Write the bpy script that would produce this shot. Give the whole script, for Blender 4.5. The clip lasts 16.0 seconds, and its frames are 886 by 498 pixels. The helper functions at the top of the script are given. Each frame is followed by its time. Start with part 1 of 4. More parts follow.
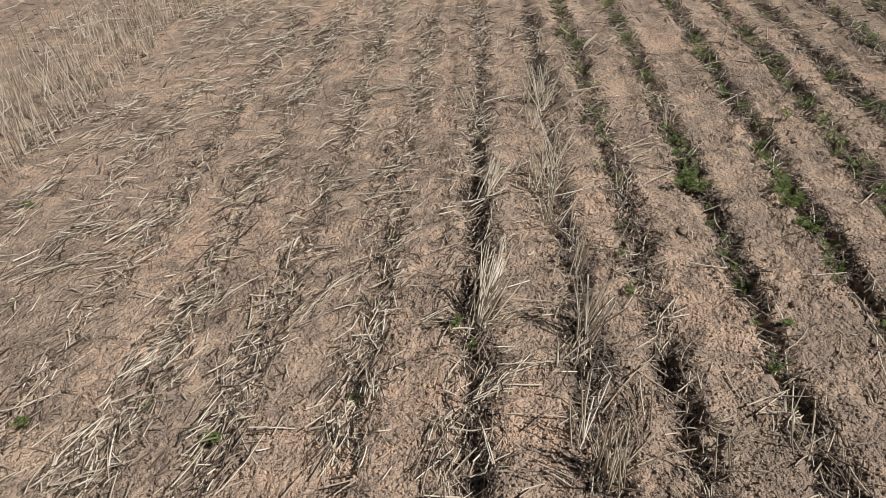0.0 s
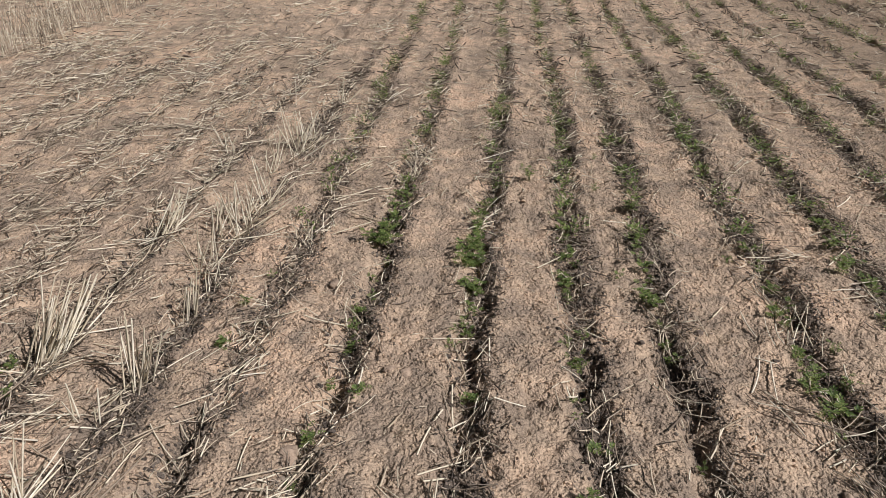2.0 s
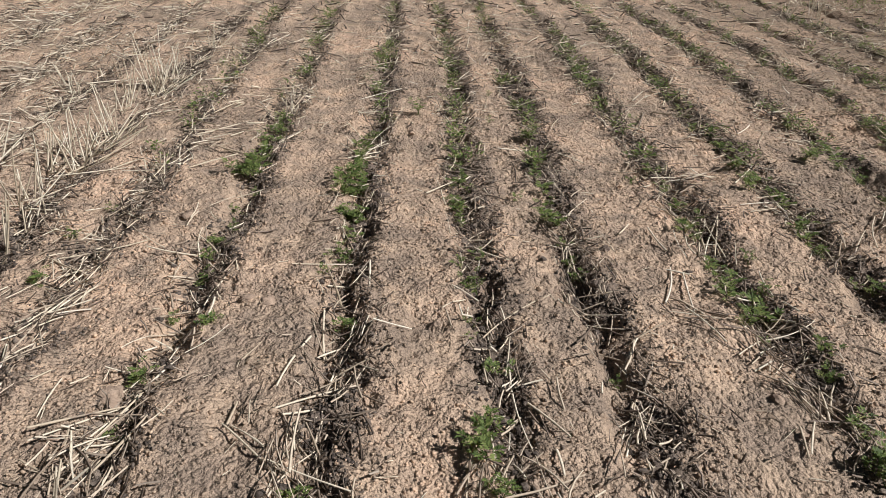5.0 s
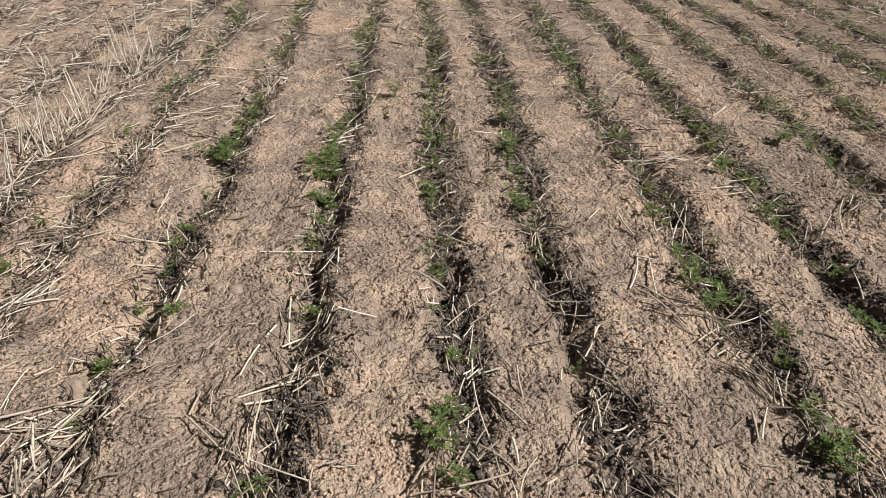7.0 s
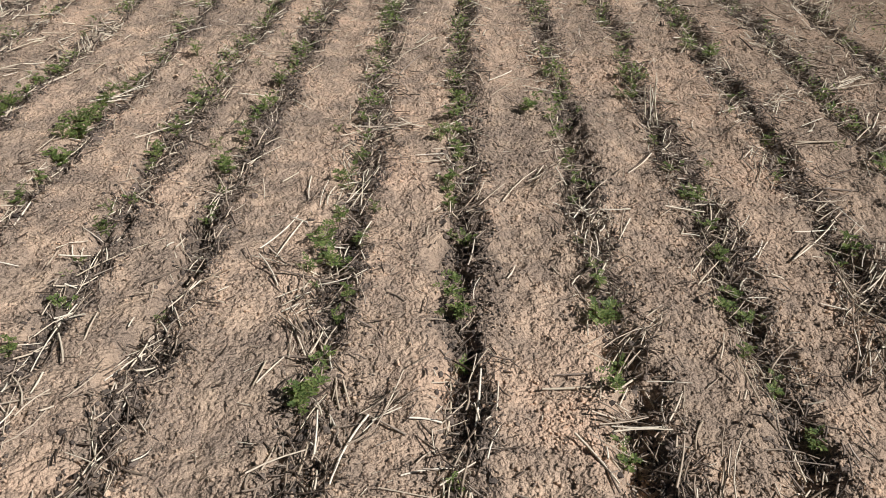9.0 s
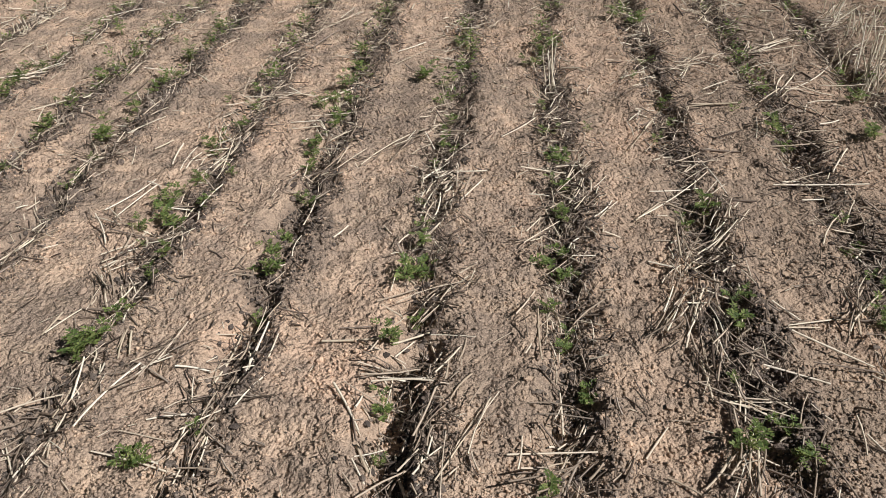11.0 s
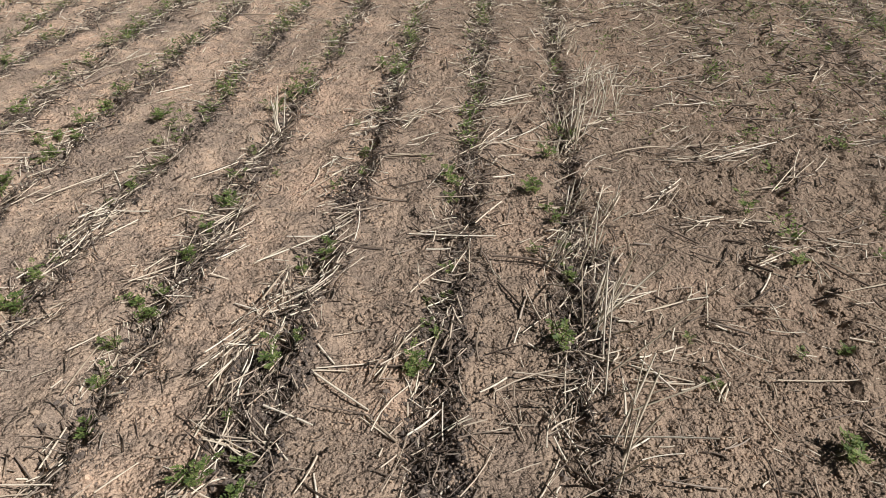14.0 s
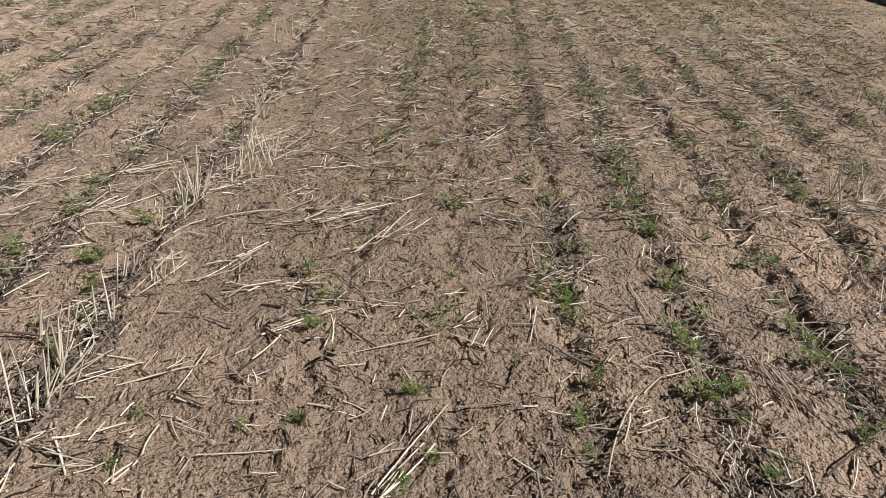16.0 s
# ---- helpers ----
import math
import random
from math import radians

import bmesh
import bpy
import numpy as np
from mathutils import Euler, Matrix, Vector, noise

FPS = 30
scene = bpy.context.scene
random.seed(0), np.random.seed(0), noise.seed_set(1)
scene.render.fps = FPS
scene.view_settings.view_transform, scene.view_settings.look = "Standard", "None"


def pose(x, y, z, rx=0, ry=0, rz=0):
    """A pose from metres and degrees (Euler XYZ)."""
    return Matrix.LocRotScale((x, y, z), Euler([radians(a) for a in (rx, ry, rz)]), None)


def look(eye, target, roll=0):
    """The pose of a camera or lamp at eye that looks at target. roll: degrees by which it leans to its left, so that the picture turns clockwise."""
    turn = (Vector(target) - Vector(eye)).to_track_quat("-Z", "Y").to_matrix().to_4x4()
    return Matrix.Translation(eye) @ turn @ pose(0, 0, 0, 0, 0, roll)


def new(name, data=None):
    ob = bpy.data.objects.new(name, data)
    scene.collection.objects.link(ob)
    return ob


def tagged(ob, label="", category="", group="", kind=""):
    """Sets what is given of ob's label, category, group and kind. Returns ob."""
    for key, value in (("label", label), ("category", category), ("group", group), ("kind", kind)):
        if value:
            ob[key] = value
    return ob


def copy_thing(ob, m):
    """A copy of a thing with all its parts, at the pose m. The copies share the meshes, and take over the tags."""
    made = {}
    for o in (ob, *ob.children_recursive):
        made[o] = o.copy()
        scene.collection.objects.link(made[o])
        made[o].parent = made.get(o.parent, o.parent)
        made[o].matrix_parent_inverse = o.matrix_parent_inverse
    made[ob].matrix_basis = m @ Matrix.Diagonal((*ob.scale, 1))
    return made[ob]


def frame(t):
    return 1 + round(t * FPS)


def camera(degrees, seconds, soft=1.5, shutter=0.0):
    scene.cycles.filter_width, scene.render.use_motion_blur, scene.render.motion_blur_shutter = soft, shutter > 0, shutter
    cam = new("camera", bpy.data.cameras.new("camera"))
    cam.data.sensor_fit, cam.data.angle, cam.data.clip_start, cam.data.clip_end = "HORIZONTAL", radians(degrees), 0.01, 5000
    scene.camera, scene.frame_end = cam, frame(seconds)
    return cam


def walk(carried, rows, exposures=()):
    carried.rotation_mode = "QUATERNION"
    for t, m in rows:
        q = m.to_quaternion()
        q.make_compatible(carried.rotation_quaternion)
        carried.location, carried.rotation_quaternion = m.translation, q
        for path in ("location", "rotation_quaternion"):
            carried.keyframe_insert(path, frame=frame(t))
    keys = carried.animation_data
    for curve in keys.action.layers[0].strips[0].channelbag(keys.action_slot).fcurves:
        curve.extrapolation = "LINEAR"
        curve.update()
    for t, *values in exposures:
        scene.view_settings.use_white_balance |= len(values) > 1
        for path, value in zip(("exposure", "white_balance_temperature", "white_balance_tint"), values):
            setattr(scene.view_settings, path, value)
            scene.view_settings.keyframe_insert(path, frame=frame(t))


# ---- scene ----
cam = camera(64.1, 16.0, 0.62)
PATH = [
    (0, (-1.339, -0.341, 1.51), (-1.494, 1.295, 0.37), -4.7),
    (0.5, (-0.787, -0.23, 1.537), (-0.896, 1.415, 0.404), -1.5),
    (1, (-0.373, -0.29, 1.521), (-0.5, 1.368, 0.412), -1.0),
    (1.5, (-0.218, -0.243, 1.478), (-0.372, 1.407, 0.358), -2.1),
    (2, (-0.094, -0.099, 1.279), (-0.258, 1.636, 0.298), -1.0),
    (2.5, (-0.041, -0.015, 0.924), (-0.023, 1.836, 0.167), 1.5),
    (3, (-0.017, 0.031, 0.866), (0.045, 1.86, 0.06), 0.9),
    (3.5, (-0.021, 0.04, 0.876), (0.056, 1.854, 0.037), 1.2),
    (4, (-0.026, 0.047, 0.904), (0.048, 1.828, -0.002), 1.3),
    (4.2, (-0.035, 0.044, 0.91), (0.053, 1.81, -0.025), 1.6),
    (6.5, (-0.003, 0.057, 0.943), (0.103, 1.781, -0.064), 1.3),
    (7, (0.037, 0.05, 0.96), (0.155, 1.755, -0.079), 1.4),
    (7.5, (0.274, -0.004, 1.086), (0.384, 1.671, -0.002), 0.3),
    (8, (0.519, -0.089, 1.112), (0.603, 1.541, -0.044), 0.8),
    (8.5, (0.76, -0.141, 1.133), (0.843, 1.499, -0.009), 2.7),
    (8.7, (0.889, -0.113, 1.15), (0.947, 1.498, -0.035), 2.3),
    (10.8, (1.603, -0.15, 1.053), (1.449, 1.458, -0.126), -1.7),
    (11, (1.64, -0.136, 1.052), (1.499, 1.464, -0.14), -2.1),
    (11.5, (1.687, -0.128, 1.057), (1.632, 1.48, -0.13), -1.2),
    (12, (1.768, -0.111, 1.069), (1.738, 1.51, -0.102), 0.4),
    (12.5, (1.922, -0.134, 1.093), (1.865, 1.502, -0.055), 1.6),
    (13, (2.14, -0.25, 1.135), (2.054, 1.405, 0.016), 1.8),
    (13.5, (2.355, -0.209, 1.101), (2.264, 1.453, -0.007), 1.3),
    (14, (2.599, -0.131, 1.108), (2.505, 1.529, -0.003), 0.7),
    (14.5, (2.809, -0.081, 1.126), (2.668, 1.605, 0.058), -0.9),
    (15, (3.09, -0.2, 1.133), (2.925, 1.506, 0.102), -0.6),
    (15.5, (3.386, -0.167, 1.11), (3.278, 1.567, 0.119), -0.2),
    (16, (3.701, -0.053, 1.087), (3.81, 1.706, 0.141), 2.1),
]
walk(cam, [(t, look(e, g, r)) for t, e, g, r in PATH], exposures=[(0.0, -0.13), (1.5, -0.03), (2.5, -0.02), (4.0, 0.05), (7.0, 0.1), (11.0, 0.1), (14.5, 0.1), (16.0, 0.17)])

# ---- light: clear sky, sun to the right and a little behind ----
SUN = Vector((0.95, -0.33, 0.98)).normalized()
world = bpy.data.worlds.new("sky")
scene.world = world
world.use_nodes = True
wn = world.node_tree.nodes
sky = wn.new("ShaderNodeTexSky")
sky.sky_type, sky.sun_disc = "NISHITA", False
sky.sun_elevation = math.asin(SUN.z)
sky.sun_rotation = math.atan2(SUN.x, SUN.y)
wn["Background"].inputs["Strength"].default_value = 0.008
world.node_tree.links.new(sky.outputs["Color"], wn["Background"].inputs["Color"])
lamp = bpy.data.lights.new("sun", "SUN")
lamp.energy, lamp.angle, lamp.color = 5.0, radians(0.53), (1.0, 0.97, 0.96)
sun = new("sun", lamp)
sun.matrix_world = look(SUN * 30, (0, 0, 0))


# ---- materials ----
class Nodes:
    """A material under construction."""

    def __init__(self, name, rough=0.9, spec=0.2):
        self.mat = bpy.data.materials.new(name)
        self.mat.use_nodes = True
        self.tree = self.mat.node_tree
        self.bsdf = self.tree.nodes["Principled BSDF"]
        self.bsdf.inputs["Roughness"].default_value = rough
        self.bsdf.inputs["Specular IOR Level"].default_value = spec
        self.place = self.add("ShaderNodeNewGeometry").outputs["Position"]

    def add(self, kind):
        return self.tree.nodes.new(kind)

    def link(self, a, b):
        self.tree.links.new(a, b)

    def noise(self, scale, detail=4.0, rough=0.6, vec=None):
        n = self.add("ShaderNodeTexNoise")
        n.inputs["Scale"].default_value = scale
        n.inputs["Detail"].default_value = detail
        n.inputs["Roughness"].default_value = rough
        self.link(vec or self.place, n.inputs["Vector"])
        return n.outputs["Fac"]

    def ramp(self, fac, stops):
        r = self.add("ShaderNodeValToRGB")
        e = r.color_ramp.elements
        while len(e) < len(stops):
            e.new(0.5)
        for el, (p, c) in zip(e, stops):
            el.position, el.color = p, (c[0], c[1], c[2], 1)
        self.link(fac, r.inputs["Fac"])
        return r.outputs["Color"]

    def mix(self, fac, a, b, mode="MIX"):
        m = self.add("ShaderNodeMix")
        m.data_type, m.blend_type = "RGBA", mode
        for sock, val in ((m.inputs[0], fac), (m.inputs[6], a), (m.inputs[7], b)):
            if isinstance(val, (int, float)):
                sock.default_value = val
            elif isinstance(val, tuple):
                sock.default_value = (*val, 1)
            else:
                self.link(val, sock)
        return m.outputs[2]

    def maths(self, op, a, b):
        m = self.add("ShaderNodeMath")
        m.operation = op
        for sock, val in zip(m.inputs, (a, b)):
            if isinstance(val, (int, float)):
                sock.default_value = val
            else:
                self.link(val, sock)
        return m.outputs[0]

    def bump(self, height, strength, distance):
        b = self.add("ShaderNodeBump")
        b.inputs["Strength"].default_value = strength
        b.inputs["Distance"].default_value = distance
        self.link(height, b.inputs["Height"])
        self.link(b.outputs["Normal"], self.bsdf.inputs["Normal"])

    def colour(self, c):
        self.link(c, self.bsdf.inputs["Base Color"])
        return self.mat


def soil_colour(m):
    """Sandy to pinkish dry topsoil in patches, greyer where it is broken up."""
    patch = m.noise(1.7, 3)
    medium = m.noise(11, 4)
    fine = m.noise(330, 2, 0.7)
    sandy = m.ramp(patch, [(0.33, (0.55, 0.42, 0.306)), (0.5, (0.625, 0.467, 0.343)), (0.68, (0.67, 0.48, 0.35))])
    grey = m.ramp(fine, [(0.3, (0.27, 0.21, 0.163)), (0.7, (0.43, 0.335, 0.26))])
    mask = m.ramp(m.maths("ADD", m.maths("MULTIPLY", medium, 0.65), m.maths("MULTIPLY", patch, 0.45)),
                  [(0.46, (1, 1, 1)), (0.64, (0, 0, 0))])
    c = m.mix(mask, sandy, grey)
    apart = m.add("ShaderNodeSeparateXYZ")
    m.link(m.place, apart.inputs[0])
    edge = m.maths("ADD", apart.outputs["X"], m.maths("MULTIPLY", m.noise(3.1, 4), 1.2))
    strip = m.add("ShaderNodeMapRange")
    strip.inputs["From Min"].default_value, strip.inputs["From Max"].default_value = 2.0, 4.0
    strip.inputs["To Max"].default_value = 0.74
    m.link(edge, strip.inputs["Value"])
    back = m.add("ShaderNodeMapRange")
    back.inputs["From Min"].default_value, back.inputs["From Max"].default_value = 4.5, 5.6
    back.inputs["To Min"].default_value, back.inputs["To Max"].default_value = 1.0, 0.35
    m.link(edge, back.inputs["Value"])
    c = m.mix(m.maths("MULTIPLY", strip.outputs["Result"], back.outputs["Result"]), c,
              m.ramp(fine, [(0.3, (0.19, 0.142, 0.102)), (0.7, (0.34, 0.256, 0.186))]))
    return m.mix(0.5, c, m.ramp(fine, [(0.3, (0.6, 0.6, 0.6)), (0.7, (1.4, 1.4, 1.4))]), "MULTIPLY")


def soil_material():
    m = Nodes("soil", 0.95, 0.1)
    shade_grain = m.noise(75, 3, 0.7)
    fine = m.noise(330, 2, 0.7)
    # faint dark specks painted in for the tiny shadows among soil crumbs
    c = m.mix(m.ramp(shade_grain, [(0.60, (0, 0, 0)), (0.74, (0.35, 0.35, 0.35))]), soil_colour(m), (0.15, 0.115, 0.09))
    moist = m.add("ShaderNodeAttribute")
    moist.attribute_name = "damp"
    c = m.mix(m.maths("MULTIPLY", moist.outputs["Fac"], 0.8), c, m.ramp(fine, [(0.3, (0.085, 0.07, 0.06)), (0.7, (0.19, 0.155, 0.13))]))
    cells = []
    for scale in (62, 135):
        v = m.add("ShaderNodeTexVoronoi")
        v.inputs["Scale"].default_value = scale
        warp = m.add("ShaderNodeTexNoise")
        warp.inputs["Scale"].default_value = scale * 0.6
        m.link(m.place, warp.inputs["Vector"])
        shift = m.add("ShaderNodeVectorMath")
        shift.operation = "MULTIPLY_ADD"
        shift.inputs[1].default_value = (1.1 / scale,) * 3
        m.link(warp.outputs["Color"], shift.inputs[0])
        m.link(m.place, shift.inputs[2])
        m.link(shift.outputs[0], v.inputs["Vector"])
        cells.append(v.outputs["Distance"])
    h = m.maths("SUBTRACT", m.maths("MULTIPLY", shade_grain, 0.7), m.maths("MULTIPLY", cells[0], 0.8))
    h = m.maths("SUBTRACT", m.maths("ADD", h, m.maths("MULTIPLY", fine, 0.35)), m.maths("MULTIPLY", cells[1], 0.45))
    m.bump(h, 1.0, 0.015)
    return m.colour(c)


def island(m):
    return m.add("ShaderNodeNewGeometry").outputs["Random Per Island"]


def straw_material(name, stops, obj=False):
    m = Nodes(name, 0.6, 0.3)
    r = m.add("ShaderNodeObjectInfo").outputs["Random"] if obj else island(m)
    c = m.ramp(r, stops)
    streak = m.noise(160, 3, 0.6)
    c = m.mix(0.5, c, m.ramp(streak, [(0.3, (0.6, 0.58, 0.56)), (0.7, (1.15, 1.15, 1.15))]), "MULTIPLY")
    m.bump(m.noise(900, 2), 0.3, 0.001)
    return m.colour(c)


def leaf_material():
    m = Nodes("leaf", 0.55, 0.35)
    r = island(m)
    c = m.ramp(r, [(0.0, (0.074, 0.118, 0.037)), (0.5, (0.158, 0.22, 0.068)), (0.85, (0.24, 0.305, 0.108)),
                   (1.0, (0.33, 0.34, 0.14))])
    c = m.mix(0.5, c, m.ramp(m.noise(40, 3), [(0.3, (0.6, 0.65, 0.6)), (0.7, (1.25, 1.2, 1.1))]), "MULTIPLY")
    m.colour(c)
    glow, both, out = m.add("ShaderNodeBsdfTranslucent"), m.add("ShaderNodeMixShader"), m.tree.nodes["Material Output"]
    m.link(m.mix(1.0, c, (1.15, 1.1, 0.75), "MULTIPLY"), glow.inputs["Color"])
    both.inputs[0].default_value = 0.35
    m.link(m.bsdf.outputs[0], both.inputs[1])
    m.link(glow.outputs[0], both.inputs[2])
    m.link(both.outputs[0], out.inputs["Surface"])
    return m.mat


def crumb_material(name, stops, scale=300):
    m = Nodes(name, 0.95, 0.1)
    c = m.ramp(island(m), stops)
    c = m.mix(0.6, c, m.ramp(m.noise(scale, 3), [(0.3, (0.6, 0.6, 0.6)), (0.7, (1.25, 1.25, 1.25))]), "MULTIPLY")
    m.bump(m.noise(420, 3, 0.7), 0.8, 0.004)
    return m.colour(c)


def topsoil_crumb():
    """Crumbs of the soil that they lie on, each a little lighter or darker."""
    m = Nodes("topsoil_crumb", 0.95, 0.1)
    c = m.mix(1.0, soil_colour(m), m.ramp(island(m), [(0.0, (0.72, 0.71, 0.70)), (0.5, (1.0, 1.0, 1.0)), (1.0, (1.22, 1.2, 1.17))]), "MULTIPLY")
    m.bump(m.noise(420, 3, 0.7), 0.6, 0.003)
    return m.colour(c)


SOIL = soil_material()
PALE = [(0.0, (0.17, 0.132, 0.10)), (0.22, (0.36, 0.29, 0.22)), (0.5, (0.55, 0.46, 0.355)), (0.8, (0.72, 0.635, 0.50)),
        (1.0, (0.82, 0.76, 0.63))]
BRIGHT = [(0.0, (0.42, 0.34, 0.25)), (0.3, (0.62, 0.53, 0.40)), (0.65, (0.76, 0.68, 0.54)), (1.0, (0.86, 0.80, 0.68))]
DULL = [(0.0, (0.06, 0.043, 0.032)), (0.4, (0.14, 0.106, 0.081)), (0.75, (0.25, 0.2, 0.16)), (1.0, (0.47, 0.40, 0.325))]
STRAW = straw_material("straw", PALE)
STRAW_ONE = straw_material("straw_piece", BRIGHT, True)
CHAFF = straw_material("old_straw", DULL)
LEAF = leaf_material()
STEM = straw_material("green_stem", [(0.0, (0.09, 0.13, 0.04)), (1.0, (0.17, 0.2, 0.07))])
CRUMB = topsoil_crumb()
CLOD = crumb_material("moist_crumb", [(0.0, (0.075, 0.062, 0.054)), (0.5, (0.14, 0.116, 0.10)), (0.85, (0.21, 0.173, 0.145)),
                                      (1.0, (0.32, 0.26, 0.21))])
GREY = crumb_material("grey_crumb", [(0.0, (0.16, 0.13, 0.108)), (0.5, (0.27, 0.215, 0.172)), (1.0, (0.41, 0.325, 0.255))])
EARTH = crumb_material("dry_clod", [(0.0, (0.34, 0.262, 0.2)), (1.0, (0.46, 0.345, 0.265))], 60)
DAMP = crumb_material("damp_clod", [(0.0, (0.15, 0.122, 0.103)), (1.0, (0.21, 0.168, 0.14))], 160)
FAR_STRAW = straw_material("far_straw", BRIGHT)
STALK = straw_material("stubble_stalk", [(0.0, (0.50, 0.42, 0.31)), (0.4, (0.68, 0.60, 0.46)), (1.0, (0.86, 0.80, 0.67))], True)
STRAW_OLD = straw_material("straw_weathered", DULL, True)
CONCRETE = crumb_material("concrete", [(0.0, (0.33, 0.32, 0.305)), (1.0, (0.33, 0.32, 0.305))], 14)


# ---- shape of the ground ----
def hash01(ix, iy, seed):
    h = (ix.astype(np.int64) * 374761393 + iy.astype(np.int64) * 668265263 + seed * 1442695041) & 0xFFFFFFFF
    h = ((h ^ (h >> 13)) * 1274126177) & 0xFFFFFFFF
    return ((h ^ (h >> 16)) & 0xFFFFFF) / float(0xFFFFFF)


def lump(x, y, size, seed):
    """Smooth noise from -1 to 1 with lumps of that size."""
    u, v = np.asarray(x, float) / size, np.asarray(y, float) / size
    iu, iv = np.floor(u), np.floor(v)
    fu, fv = u - iu, v - iv
    fu, fv = fu * fu * (3 - 2 * fu), fv * fv * (3 - 2 * fv)
    a, b = hash01(iu, iv, seed), hash01(iu + 1, iv, seed)
    c, d = hash01(iu, iv + 1, seed), hash01(iu + 1, iv + 1, seed)
    return 2 * ((a * (1 - fu) + b * fu) * (1 - fv) + (c * (1 - fu) + d * fu) * fv) - 1


# Drill rows: place across the field, lean along it, depth of the furrow.
ROWS = [(-1.45, 0.0, 0.045), (-1.11, 0.0, 0.02), (-0.87, 0.0, 0.036), (-0.57, 0.01, 0.036), (-0.225, 0.02, 0.038),
        (0.10, 0.018, 0.03), (0.37, 0.02, 0.029), (0.76, 0.01, 0.031), (1.07, 0.018, 0.034), (1.435, 0.02, 0.04),
        (1.76, 0.022, 0.036), (2.11, 0.025, 0.034), (2.47, 0.022, 0.03), (2.79, 0.035, 0.04)]
ROWS += [(-1.45 - 0.33 * k, 0.0, 0.018) for k in range(1, 12)]
ROWS_B = [(3.31 + 0.333 * k, 0.1, 0.013 + 0.002 * min(k, 5)) for k in range(13)]


def row_x(row, y):
    y = np.asarray(y, float)
    bend = row[1] * y if row[1] > 0.05 else row[1] * np.minimum(y, 4) - 0.012 * np.maximum(y - 4, 0)
    return row[0] + 0.02 + bend + 0.016 * lump(y, y * 0 + row[0] * 7, 0.55, 5) + 0.012 * lump(y, y * 0 + row[0] * 3, 0.17, 6)


def height(x, y):
    x, y = np.asarray(x, float), np.asarray(y, float)
    z = 0.010 * lump(x, y, 0.31, 1) + 0.007 * lump(x, y, 0.11, 2) + 0.0045 * lump(x, y, 0.045, 3)
    rough = np.clip(0.7 + 0.8 * lump(x, y, 0.27, 12) + 0.35 * lump(x, y, 0.09, 13), 0.15, 1.6)
    z = z + rough * 1.6 * (0.0068 * np.abs(lump(x, y, 0.036, 4)) + 0.0052 * np.abs(lump(x * 0.8 + y * 0.6, y * 0.8 - x * 0.6, 0.021, 7)) - 0.005)
    z = z + 0.02 * lump(x, y, 3.0, 8)
    near = (y < 26) & (y > -3)
    for row in ROWS + ROWS_B:
        if not near.any():
            break
        d = x - row_x(row, np.minimum(y, 30))
        w = near & (np.abs(d) < 0.25)
        if w.any():
            yy = y[w]
            deep = 0.95 * row[2] * np.clip(0.6 + 0.8 * lump(yy, yy * 0 + row[0], 0.15, 9) + 0.5 * lump(yy, yy * 0 + row[0], 0.5, 15), 0.0, 1.1)
            e = d[w] + 0.022 * lump(x[w], yy, 0.07, 10) + 0.01 * lump(x[w], yy, 0.03, 17)
            z[w] += -0.9 * deep * np.exp(-(np.abs(e) / 0.045) ** 2.4) + 0.34 * deep * np.exp(-((np.abs(e) - 0.085) / 0.06) ** 2)
            z[w] += np.exp(-((e - 0.015) / 0.075) ** 2) * (0.014 * lump(x[w], yy, 0.036, 11) + 0.011 * np.abs(lump(x[w], yy, 0.024, 16)))
    return z


def damp(x, y):
    """Where the drill has turned up damp soil, in ragged bands along the rows: 0 to 1."""
    x, y = np.asarray(x, float), np.asarray(y, float)
    wet = np.zeros(x.shape)
    ragged = 0.03 * lump(x, y, 0.11, 81) + 0.018 * lump(x, y, 0.04, 82)
    for row in ROWS[:14] + ROWS_B[2:8]:
        d = x - row_x(row, np.minimum(y, 30)) - 0.024 + ragged
        wide = 0.06 + 0.04 * lump(y, y * 0 + row[0] * 9, 0.45, 83) + 0.02 * lump(y, y * 0 + row[0] * 9, 0.14, 84)
        broken = np.clip(0.75 + 0.75 * lump(y, y * 0 + row[0] * 4, 0.3, 85), 0.1, 1)
        wet = np.maximum(wet, np.clip((wide - np.abs(d)) / 0.035, 0, 1) * broken * (0.55 if row[0] > 3 else 1.0))
    return wet * np.clip((8 - y) / 4, 0.2, 1) * (y < 24)


def steps(lo, hi, fine, grow, far):
    mid = list(np.arange(lo, hi + fine / 2, fine))
    up, s = [], fine
    while (up[-1] if up else hi) < far:
        s *= grow
        up.append((up[-1] if up else hi) + s)
    return mid, up


def mesh_of(name, verts, faces, smooth=True):
    """A mesh from arrays of corners and of faces with equal numbers of corners."""
    me = bpy.data.meshes.new(name)
    n, k = faces.shape
    me.vertices.add(len(verts))
    me.vertices.foreach_set("co", np.ascontiguousarray(verts, dtype=np.float32).ravel())
    me.loops.add(n * k)
    me.loops.foreach_set("vertex_index", np.ascontiguousarray(faces, dtype=np.int32).ravel())
    me.polygons.add(n)
    me.polygons.foreach_set("loop_start", np.arange(n, dtype=np.int32) * k)
    me.polygons.foreach_set("use_smooth", np.full(n, smooth))
    me.update(calc_edges=True)
    return me


